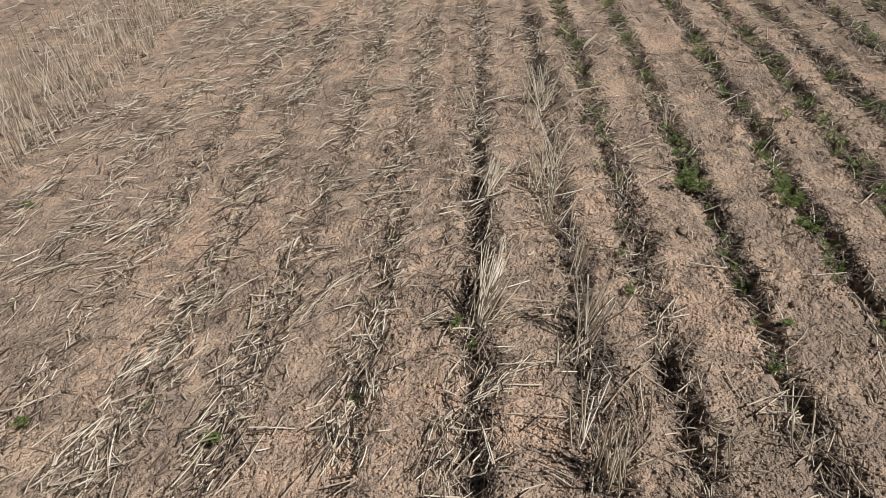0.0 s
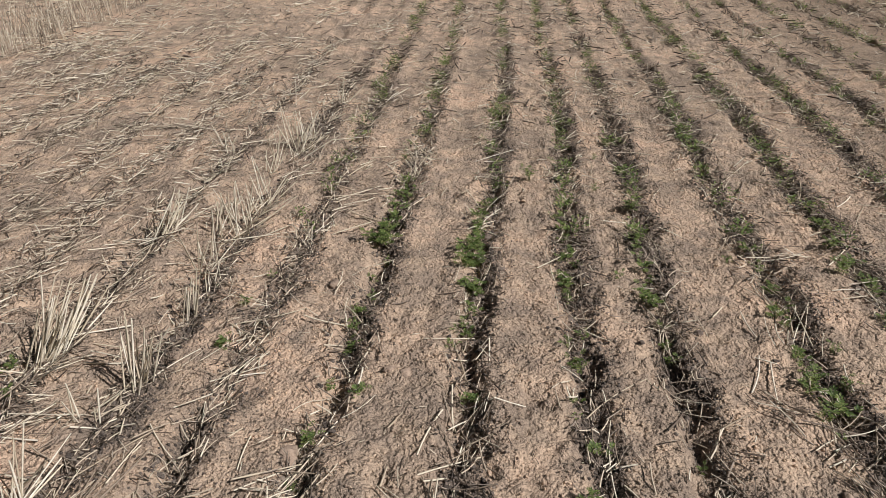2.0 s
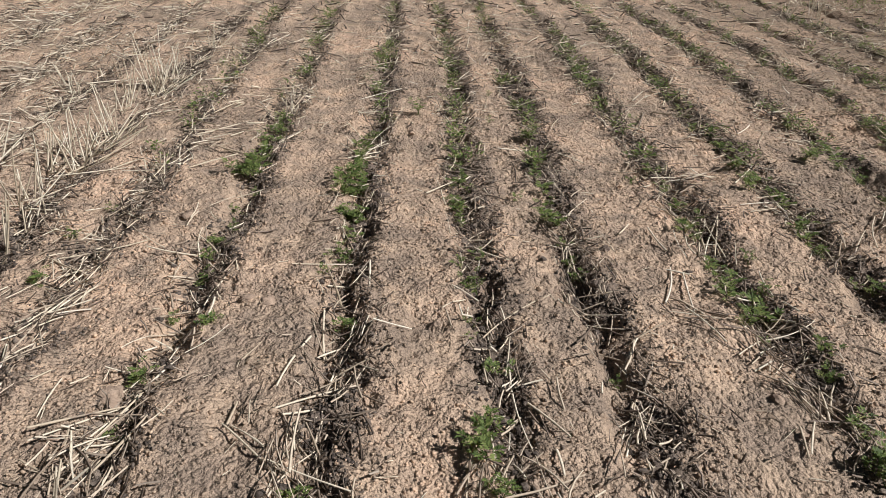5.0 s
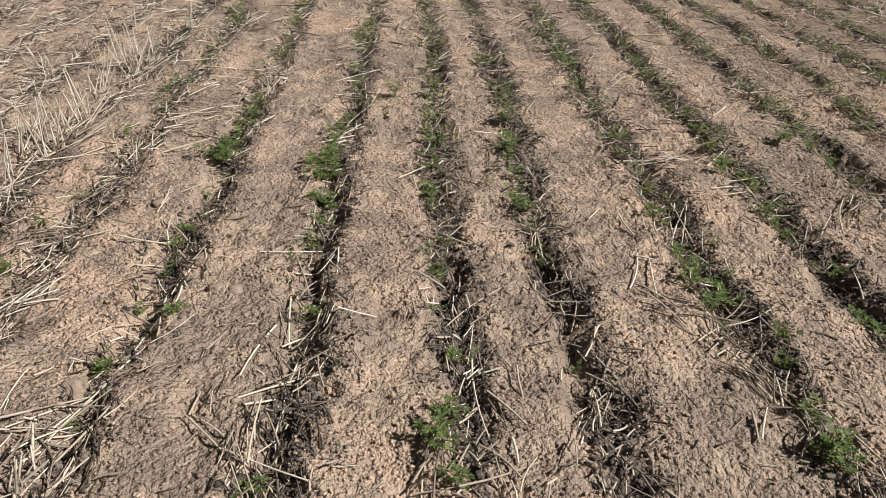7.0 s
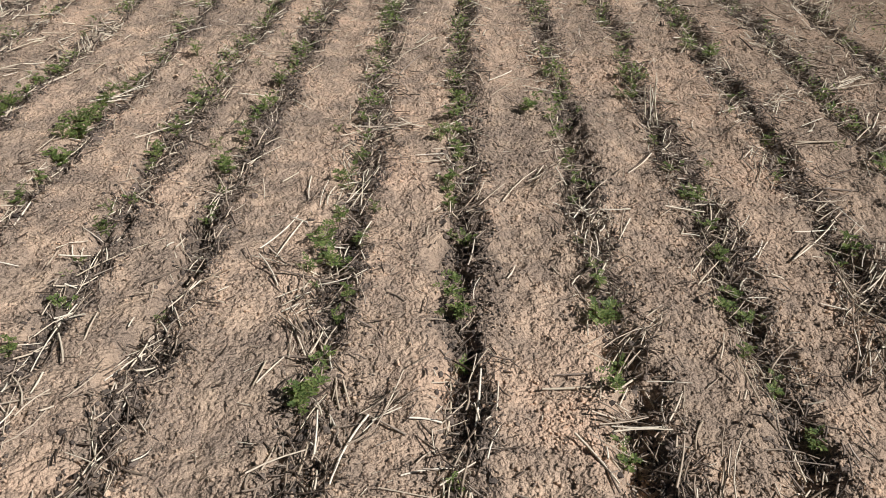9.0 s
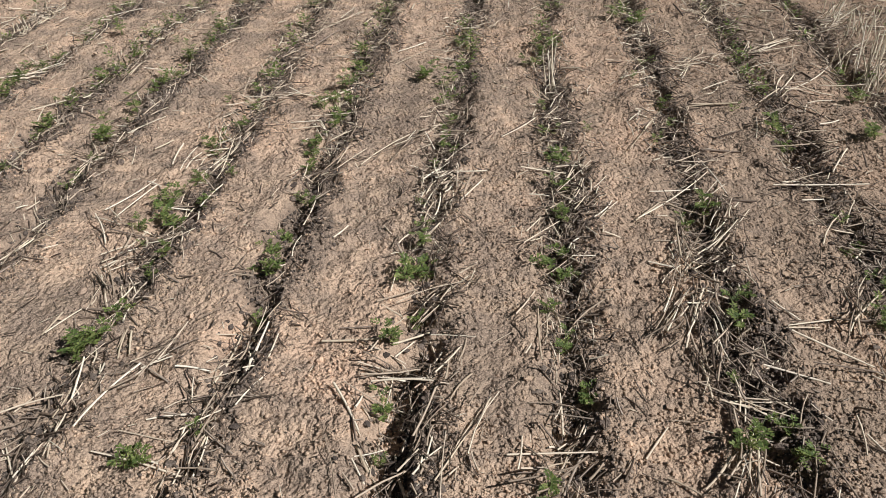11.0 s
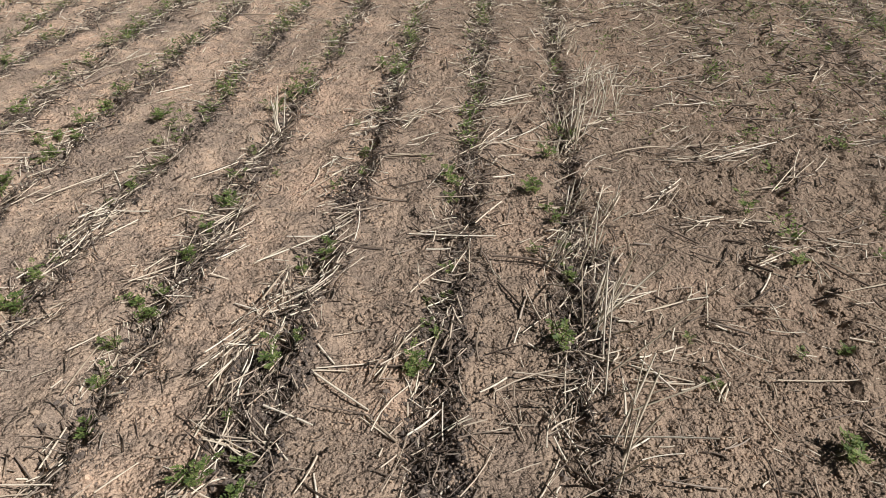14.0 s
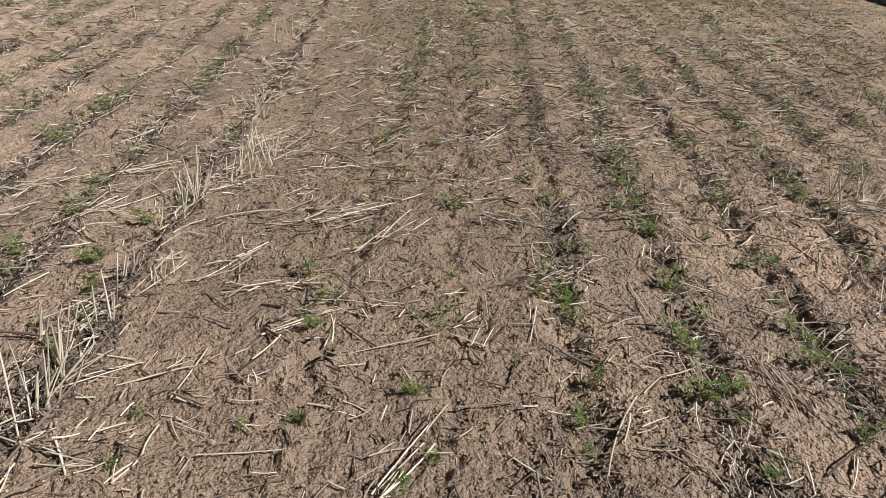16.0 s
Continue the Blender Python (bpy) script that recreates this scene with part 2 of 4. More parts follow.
def build_ground():
    mx, ux = steps(-2.6, 5.6, 0.009, 1.09, 3000)
    _, dx = steps(-5.6, 2.6, 0.009, 1.09, 3000)
    xs = np.array([-v for v in dx[::-1]] + mx + ux)
    my, uy = steps(0.5, 2.5, 0.009, 1.018, 8)
    _, far = steps(0, uy[-1], 0.09, 1.15, 3000)
    uy = uy + far
    _, dy = steps(-2.9, -0.5, 0.0116, 1.3, 3000)
    ys = np.array([-v for v in dy[::-1]] + my + uy)
    gx, gy = np.meshgrid(xs, ys)
    gz = height(gx, gy)
    verts = np.stack([gx.ravel(), gy.ravel(), gz.ravel()], 1)
    nx, ny = len(xs), len(ys)
    i = (np.arange(ny - 1)[:, None] * nx + np.arange(nx - 1)[None]).ravel()
    me = mesh_of("ground", verts, np.stack([i, i + 1, i + 1 + nx, i + nx], 1))
    me.attributes.new("damp", "FLOAT", "POINT").data.foreach_set("value", damp(gx, gy).ravel().astype(np.float32))
    me.materials.append(SOIL)
    tagged(new("ground", me), "sandy tilled field soil with drilled furrows", "ground", kind="structure")


build_ground()
rng = np.random.default_rng(7)


# ---- straw ----
def tubes(mid, yaw, length, radius, bend, sides, segs, pitch=None, flat=1.0):
    """Bent stalks as one array of corners and faces: mid-points, headings, lengths, radii, sideways bends."""
    n = len(mid)
    t = np.linspace(-0.5, 0.5, segs + 1)
    pitch = np.zeros(n) if pitch is None else pitch
    ax = np.stack([np.cos(yaw) * np.cos(pitch), np.sin(yaw) * np.cos(pitch), np.sin(pitch)], 1)
    side = np.stack([-np.sin(yaw), np.cos(yaw), np.zeros(n)], 1)
    up = np.cross(ax, side)
    off = bend[:, None] * (t[None] ** 2 - 0.08)
    line = mid[:, None] + ax[:, None] * (t[None, :, None] * length[:, None, None]) + side[:, None] * off[:, :, None]
    a = np.arange(sides) * 2 * math.pi / sides
    wide = 1 - 0.25 * (t + 0.5)
    ring = side[:, None, None] * np.cos(a)[None, None, :, None] + flat * up[:, None, None] * np.sin(a)[None, None, :, None]
    v = line[:, :, None] + ring * (radius[:, None] * wide[None])[:, :, None, None]
    per = (segs + 1) * sides
    s, k = np.meshgrid(np.arange(segs), np.arange(sides), indexing="ij")
    k2 = (k + 1) % sides
    f = np.stack([s * sides + k, s * sides + k2, (s + 1) * sides + k2, (s + 1) * sides + k], -1).reshape(-1, 4)
    faces = (np.arange(n) * per)[:, None, None] + f[None]
    return v.reshape(-1, 3), faces.reshape(-1, 4)


def lie(x, y, yaw, length, radius):
    """Rests stalks on the ground: mid-points and pitches."""
    c, s = np.cos(yaw) * length / 2, np.sin(yaw) * length / 2
    z1, z2, z0 = height(x - c, y - s), height(x + c, y + s), height(x, y)
    q1, q2 = height(x - c / 2, y - s / 2), height(x + c / 2, y + s / 2)
    m = (z1 + z2) / 2
    lift = np.maximum.reduce([z0 - m, q1 - (0.75 * z1 + 0.25 * z2), q2 - (0.25 * z1 + 0.75 * z2), 0 * m])
    return np.stack([x, y, m + lift * 0.85 + radius * 0.8], 1), np.arctan2(z2 - z1, length)


def scatter(name, x, y, yaw, length, radius, mat, sides, segs, label, lift=0.0, bend=0.1):
    mid, pitch = lie(x, y, yaw, length, radius)
    mid[:, 2] += np.abs(rng.normal(0, 1, len(x))) * lift
    pitch = pitch + rng.normal(0, 0.35, len(x)) * np.minimum(1, lift / np.maximum(length, 0.02) * 4)
    v, f = tubes(mid, yaw, length, radius, rng.normal(0, bend, len(x)) * length, sides, segs, pitch)
    me = mesh_of(name, v, f)
    me.materials.append(mat)
    return tagged(new(name, me), label, "straw", kind="stuff")


def in_rows(rows, count, y0, y1, spread):
    """Random places gathered along rows."""
    x, y = [], []
    for row in rows:
        yy = rng.uniform(y0, y1, count)
        keep = lump(yy, yy * 0 + row[0] * 11, 0.33, 14) > rng.uniform(-1.1, 0.7, count)
        yy = yy[keep]
        x.append(row_x(row, yy) + rng.normal(0, spread, len(yy)))
        y.append(yy)
    return np.concatenate(x), np.concatenate(y)


def near_litter():
    # along the drill rows
    rows = ROWS[:18] + ROWS_B[3:9]
    x, y = in_rows(rows, 720, 0.45, 4.5, 0.042)
    n = len(x)
    yaw = np.pi / 2 + rng.normal(0, 0.7, n)
    scatter("straw_litter", x, y, yaw, rng.gamma(2.2, 0.02, n) + 0.015, rng.uniform(0.0012, 0.0027, n), STRAW, 4, 3,
            "pale broken straw lying along the drill rows", 0.007, 0.17)
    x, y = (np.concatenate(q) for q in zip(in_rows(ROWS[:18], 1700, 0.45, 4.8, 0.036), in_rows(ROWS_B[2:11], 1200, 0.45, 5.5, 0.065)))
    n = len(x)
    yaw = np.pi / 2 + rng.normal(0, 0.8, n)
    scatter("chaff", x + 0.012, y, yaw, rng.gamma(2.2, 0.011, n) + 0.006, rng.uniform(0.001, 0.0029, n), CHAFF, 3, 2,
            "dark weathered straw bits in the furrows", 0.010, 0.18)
    x, y = in_rows(ROWS[6:13], 500, 0.45, 3.6, 0.06)
    n = len(x)
    scatter("chaff", x + 0.035, y, rng.uniform(0, np.pi, n), rng.gamma(2.2, 0.01, n) + 0.006, rng.uniform(0.001, 0.0029, n), CHAFF, 3, 2,
            "dark weathered straw bits thrown out of the furrows", 0.007, 0.2)
    # streaks in the old rows of the unsown side
    x, y = in_rows(ROWS[:1] + ROWS[14:21], 620, 0.45, 5.5, 0.07)
    n = len(x)
    yaw = 1.25 + rng.normal(0, 0.55, n)
    scatter("chaff", x, y, yaw, rng.gamma(2.5, 0.02, n) + 0.012, rng.uniform(0.001, 0.003, n), CHAFF, 3, 2,
            "dark weathered straw in streaks along old rows", 0.012)
    x, y = in_rows(ROWS[:1] + ROWS[14:21], 800, 0.45, 5.5, 0.06)
    n = len(x)
    yaw = 1.1 + rng.normal(0, 0.6, n)
    scatter("straw_litter", x, y, yaw, rng.gamma(2.4, 0.022, n) + 0.018, rng.uniform(0.0014, 0.003, n), STRAW, 4, 3,
            "pale straw in streaks along old rows", 0.014)
    # all over
    for n, mat, mean, label in ((3600, CHAFF, 0.0065, "short dull straw bits strewn over the soil"),
                                (6500, STRAW, 0.0075, "short pale straw bits strewn over the soil")):
        x, y = rng.uniform(-3, 7, n), rng.uniform(0.45, 4.2, n)
        scatter("chaff", x, y, rng.uniform(0, np.pi, n), rng.gamma(2, mean, n) + 0.005, rng.uniform(0.0006, 0.0017, n), mat, 3, 1,
                label, 0.003)
    n = 3600
    x, y = rng.uniform(2.3, 6.5, n), rng.uniform(0.45, 4.5, n)
    scatter("chaff", x, y, rng.uniform(0, np.pi, n), rng.gamma(2.2, 0.011, n) + 0.007, rng.uniform(0.0008, 0.0024, n), CHAFF, 3, 2,
            "dark rotting straw bits over bare soil", 0.003)
    n = 300
    x, y = rng.uniform(2.2, 6.3, n), rng.uniform(0.5, 4.5, n)
    scatter("stem_litter", x, y, rng.uniform(0, np.pi, n), rng.gamma(4, 0.018, n) + 0.025, rng.uniform(0.0018, 0.0036, n), CHAFF, 6, 4,
            "thick dark brown rotting stems on bare soil", 0.006, 0.14)
    # the littered parts at both sides
    for x0, x1, n, turn in ((-4.0, -1.0, 1900, 0.5), (2.5, 6.8, 7500, 0.3)):
        x, y = rng.uniform(x0, x1, n), rng.uniform(0.45, 4.5, n)
        keep = lump(x, y, 0.22, 31) + 0.5 * lump(x, y, 0.09, 32) > rng.uniform(-0.5, 0.9, n)
        x, y = x[keep], y[keep]
        n = len(x)
        yaw = turn + rng.normal(0, 1.0, n)
        scatter("straw_litter", x, y, yaw, rng.gamma(2.4, 0.017, n) + 0.018, rng.uniform(0.0014, 0.0028, n), STRAW, 4, 3,
                "pale straw strewn flat over bare soil", 0.007, 0.16)


def far_litter():
    # bright straw in drifts, thickest on the unsown side
    n = 60000
    y = 2.6 + 18 * rng.uniform(0, 1, n) ** 1.5
    x = rng.uniform(-1, 1, n) * (2.8 + y * 0.75) + 0.3
    side = (x < -0.75 - 0.05 * y) | (x > 2.7 + 0.03 * y)
    drift = lump(x + 0.3 * y, y, 0.33, 33) + 0.6 * lump(x, y, 0.13, 34) + 0.35 * np.cos((x + 0.012 * y) * 19.0)
    keep = (side | (rng.uniform(0, 1, n) < 0.16)) & (drift > rng.uniform(-0.35, 1.0, n))
    keep &= ((y - 3.0) / 2.6 > rng.uniform(0, 1, n)) & (x < 7.8 + 0.06 * y)
    x, y = x[keep], y[keep]
    n = len(x)
    yaw = np.where(rng.uniform(0, 1, n) < 0.5, rng.normal(np.where(x < 0, 0.7, 0.3), 0.5, n), rng.uniform(0, np.pi, n))
    scatter("straw_litter", x, y, yaw, rng.gamma(2.6, 0.024, n) + 0.025, rng.uniform(0.002, 0.0042, n),
            FAR_STRAW, 3, 2, "pale straw strewn in drifts over the far field", 0.018, 0.2)
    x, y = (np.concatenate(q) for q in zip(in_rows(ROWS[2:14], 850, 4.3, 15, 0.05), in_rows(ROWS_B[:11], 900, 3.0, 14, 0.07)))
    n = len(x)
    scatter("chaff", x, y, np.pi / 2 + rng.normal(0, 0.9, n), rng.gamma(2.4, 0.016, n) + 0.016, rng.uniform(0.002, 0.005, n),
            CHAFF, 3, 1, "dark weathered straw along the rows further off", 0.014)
    x, y = in_rows(ROWS[2:14], 420, 2.6, 10, 0.08)
    n = len(x)
    scatter("straw_litter", x, y, rng.normal(1.0, 0.8, n), rng.gamma(2.4, 0.017, n) + 0.02, rng.uniform(0.0018, 0.0036, n),
            FAR_STRAW, 3, 2, "pale straw bits along the rows further off", 0.012, 0.18)
    n = 26000
    y = 2.9 + 16 * rng.uniform(0, 1, n) ** 1.3
    x = rng.uniform(-1, 1, n) * (2.8 + y * 0.75) + 0.3
    keep = ((y - 3.2) / 4.5 > rng.uniform(0, 1, n)) & ((x > -1.0) | (rng.uniform(0, 1, n) < 0.7))
    x, y = x[keep], y[keep]
    n = len(x)
    scatter("chaff", x, y, rng.normal(1.2, 0.9, n), rng.gamma(3, 0.014, n) + 0.016, rng.uniform(0.002, 0.005, n),
            CHAFF, 3, 1, "dark old straw over the far field", 0.012)
    n = 19000
    y = 1.2 + 15 * rng.uniform(0, 1, n) ** 1.35
    x = 3.0 + rng.uniform(0, 1, n) * (1.6 + 0.62 * y)
    keep = (np.clip((y - 1.2) / 3.5, 0, 1) * np.clip((x - 3.0) / 0.6, 0.2, 1) > rng.uniform(0, 1, n)) & (lump(x, y, 0.35, 35) + 0.5 * lump(x, y, 0.13, 36) > rng.uniform(-0.8, 0.9, n)) & (x < 7.8 + 0.06 * y)
    x, y = x[keep], y[keep]
    n = len(x)
    scatter("chaff", x, y, rng.uniform(0, np.pi, n), rng.gamma(2.5, 0.014, n) + 0.014, rng.uniform(0.0018, 0.0045, n),
            CHAFF, 3, 1, "dark rotting litter among weeds further off", 0.012)


near_litter()
far_litter()


def heaps(places, thick=1.0):
    """Straw gathered in loose swaths at (x, y, heading in degrees, length)."""
    xs, ys, yaws, ls = [], [], [], []
    for x, y, deg, length in places:
        n = int(thick * (7 + 20 * length))
        a = radians(deg)
        u, w = rng.uniform(-0.55, 0.55, n) * length, rng.normal(0, 0.022, n)
        xs.append(x + u * math.cos(a) - w * math.sin(a))
        ys.append(y + u * math.sin(a) + w * math.cos(a))
        yaws.append(a + rng.normal(0, 0.32, n))
        ls.append(rng.gamma(2.4, 0.026, n) + 0.022)
    x, y, yaw, length = (np.concatenate(q) for q in (xs, ys, yaws, ls))
    scatter("straw_litter", x, y, yaw, length, rng.uniform(0.0012, 0.0026, len(x)), STRAW, 4, 3,
            "pale straw gathered in loose swaths on the soil", 0.010, 0.15)
    x, y = np.tile(x, 2) + rng.normal(0, 0.02, 2 * len(x)), np.tile(y, 2) + rng.normal(0, 0.02, 2 * len(y))
    scatter("chaff", x, y, np.tile(yaw, 2) + rng.normal(0, 0.4, len(x)), np.tile(length, 2) * 0.55, rng.uniform(0.0008, 0.0018, len(x)),
            CHAFF, 3, 2, "dark weathered straw under the pale swaths", 0.006)


heaps([(-3.67, 2.89, 81, 0.46), (-3.60, 3.15, 20, 0.50), (-3.41, 2.33, 66, 0.21), (-3.40, 4.88, 70, 0.54), (-3.13,
       2.90, 30, 0.34), (-3.05, 3.49, 62, 0.45), (-3.04, 2.03, 19, 0.22), (-2.96, 1.79, 37, 0.23), (-2.87, 4.35, 43,
       0.44), (-2.81, 2.08, 68, 0.23), (-2.65, 1.99, 87, 0.29), (-2.53, 0.84, 70, 0.20), (-2.47, 1.21, 61, 0.20),
       (-2.44, 2.60, 46, 0.22), (-2.42, 3.33, 56, 0.26), (-2.40, 2.31, 57, 0.33)], 2.6)
heaps([(-2.34, 1.54, 71, 0.16), (-2.13, 1.24, 70, 0.21), (-2.12, 0.90, 87, 0.14), (-1.95, 1.54, 65, 0.20), (-1.93,
       3.40, 13, 0.48), (-1.88, 2.39, 24, 0.32), (-1.79, 0.93, 82, 0.16), (-1.78, 1.31, 67, 0.28), (-1.74, 1.14, 107,
       0.19), (-1.71, 1.54, 61, 0.21), (-1.54, 3.60, 93, 1.00), (-1.50, 0.91, 79, 0.19), (-1.48, 1.42, 6, 0.19),
       (-1.37, 1.69, 70, 0.42), (-1.33, 1.14, 39, 0.17), (-1.33, 2.31, 58, 0.38)], 2.2)
heaps([(-1.32, 0.82, 174, 0.22), (-1.26, 1.42, 6, 0.18), (-1.15, 1.20, 76, 0.24), (-1.11, 0.87, 73, 0.26), (-1.11,
       3.37, 74, 0.72), (-1.08, 2.52, 81, 0.70), (-1.04, 4.04, 89, 0.99), (-1.03, 1.85, 134, 0.24), (-1.02, 0.96, 69,
       0.43), (-0.99, 2.92, 86, 0.70), (-0.83, 2.32, 84, 0.62), (-0.82, 2.18, 69, 0.33), (-0.82, 1.37, 61, 0.24),
       (-0.81, 1.50, 74, 0.30), (-0.81, 0.93, 170, 0.11), (-0.71, 2.47, 58, 0.38)])
heaps([(-0.70, 3.87, 63, 0.41), (-0.56, 1.04, 71, 0.33), (-0.52, 2.97, 80, 0.45), (-0.24, 0.97, 116, 0.27), (-0.22,
       0.94, 81, 0.13), (-0.16, 1.21, 75, 0.26), (-0.12, 2.55, 75, 0.41), (0.15, 1.03, 74, 0.38), (0.38, 0.98, 63,
       0.19), (0.42, 1.74, 91, 0.35), (0.67, 1.31, 135, 0.22), (0.75, 1.01, 100, 0.26), (0.79, 1.72, 61, 0.18), (0.82,
       1.77, 75, 0.22), (0.82, 0.76, 95, 0.24), (0.91, 2.17, 18, 0.14)])
heaps([(0.94, 0.85, 46, 0.13), (1.13, 0.86, 81, 0.25), (1.37, 1.82, 47, 0.42), (1.47, 2.21, 81, 0.84), (1.47, 0.83, 1,
       0.10), (1.48, 1.52, 78, 0.24), (1.50, 1.46, 78, 0.28), (1.51, 1.76, 73, 0.26), (1.52, 0.65, 68, 0.13), (1.56,
       1.11, 46, 0.17), (1.58, 0.70, 73, 0.18), (1.75, 0.63, 44, 0.12), (1.78, 1.39, 65, 0.20), (1.86, 2.08, 66,
       0.28), (1.86, 1.57, 74, 0.25), (1.90, 1.51, 66, 0.13)])
heaps([(2.05, 1.07, 62, 0.21), (2.06, 1.03, 67, 0.24), (2.08, 0.85, 89, 0.18), (2.10, 0.65, 56, 0.11), (2.10, 1.29,
       90, 0.25), (2.13, 2.34, 74, 0.27), (2.13, 2.00, 56, 0.20), (2.15, 0.80, 174, 0.14), (2.16, 1.28, 54, 0.17),
       (2.20, 1.37, 48, 0.14), (2.20, 1.42, 52, 0.17), (2.23, 1.69, 30, 0.13), (2.34, 2.40, 26, 0.23), (2.43, 1.07,
       60, 0.15), (2.45, 2.49, 38, 0.38), (2.48, 0.93, 77, 0.14)])
heaps([(2.51, 1.61, 12, 0.14), (2.56, 2.30, 39, 0.47), (2.73, 2.64, 36, 0.32), (2.76, 1.01, 9, 0.15), (2.80, 1.37, 83,
       0.33), (2.81, 0.90, 64, 0.20), (2.84, 1.58, 43, 0.13), (2.86, 1.55, 62, 0.18), (2.89, 2.45, 92, 0.48), (2.93,
       3.39, 89, 0.55), (2.98, 1.78, 73, 0.31), (3.03, 2.40, 39, 0.17), (3.03, 2.66, 72, 0.44), (3.06, 2.95, 49,
       0.25), (3.09, 2.84, 15, 0.24), (3.11, 3.70, 54, 0.35)])
heaps([(3.15, 4.75, 77, 0.69), (3.17, 3.06, 62, 0.26), (3.18, 1.86, 62, 0.24), (3.42, 2.17, 19, 0.28), (3.50, 2.20,
       18, 0.24), (3.64, 2.97, 30, 0.29), (3.65, 2.05, 48, 0.28), (3.70, 1.04, 56, 0.23), (3.93, 1.55, 60, 0.19),
       (4.02, 3.05, 30, 0.34), (4.64, 1.24, 103, 0.21), (5.30, 3.71, 40, 0.36), (5.37, 2.26, 1, 0.18), (5.96, 5.29,
       149, 0.33)])


heaps([(float(x), float(y), float(a), float(l)) for x, y, a, l in zip(rng.uniform(2.95, 5.2, 34), rng.uniform(1.2, 4.6, 34),
                                                                         rng.normal(25, 30, 34), rng.uniform(0.1, 0.26, 34))], 0.9)


# ---- crumbs and clods ----
def gems(x, y, size, sink, whole=True):
    """Rough little lumps of eight faces, or of the four upper ones."""
    n = len(x)
    base = np.array([[1, 0, 0], [0, 1, 0], [-1, 0, 0], [0, -1, 0], [0, 0, 1], [0, 0, -1]], float)[:6 if whole else 5]
    k = len(base)
    v = base[None] * rng.uniform(0.6, 1.3, (n, k, 1)) + rng.normal(0, 0.22, (n, k, 3))
    if not whole:
        v[:, :4, 2] -= 0.45
    a, b = rng.uniform(0, 6.28, n), rng.normal(0, 0.5 if whole else 0.25, n)
    c, s = np.cos(b)[:, None], np.sin(b)[:, None]
    v = np.stack([v[..., 0], v[..., 1] * c - v[..., 2] * s, v[..., 1] * s + v[..., 2] * c], -1)
    c, s = np.cos(a)[:, None], np.sin(a)[:, None]
    v = np.stack([v[..., 0] * c - v[..., 1] * s, v[..., 0] * s + v[..., 1] * c, v[..., 2] * 0.85], -1) * size[:, None, None]
    v += np.stack([x, y, height(x, y) + size * sink], 1)[:, None]
    tri = np.array([[0, 1, 4], [1, 2, 4], [2, 3, 4], [3, 0, 4], [1, 0, 5], [2, 1, 5], [3, 2, 5], [0, 3, 5]])[:8 if whole else 4]
    return v.reshape(-1, 3), ((np.arange(n) * k)[:, None, None] + tri[None]).reshape(-1, 3)


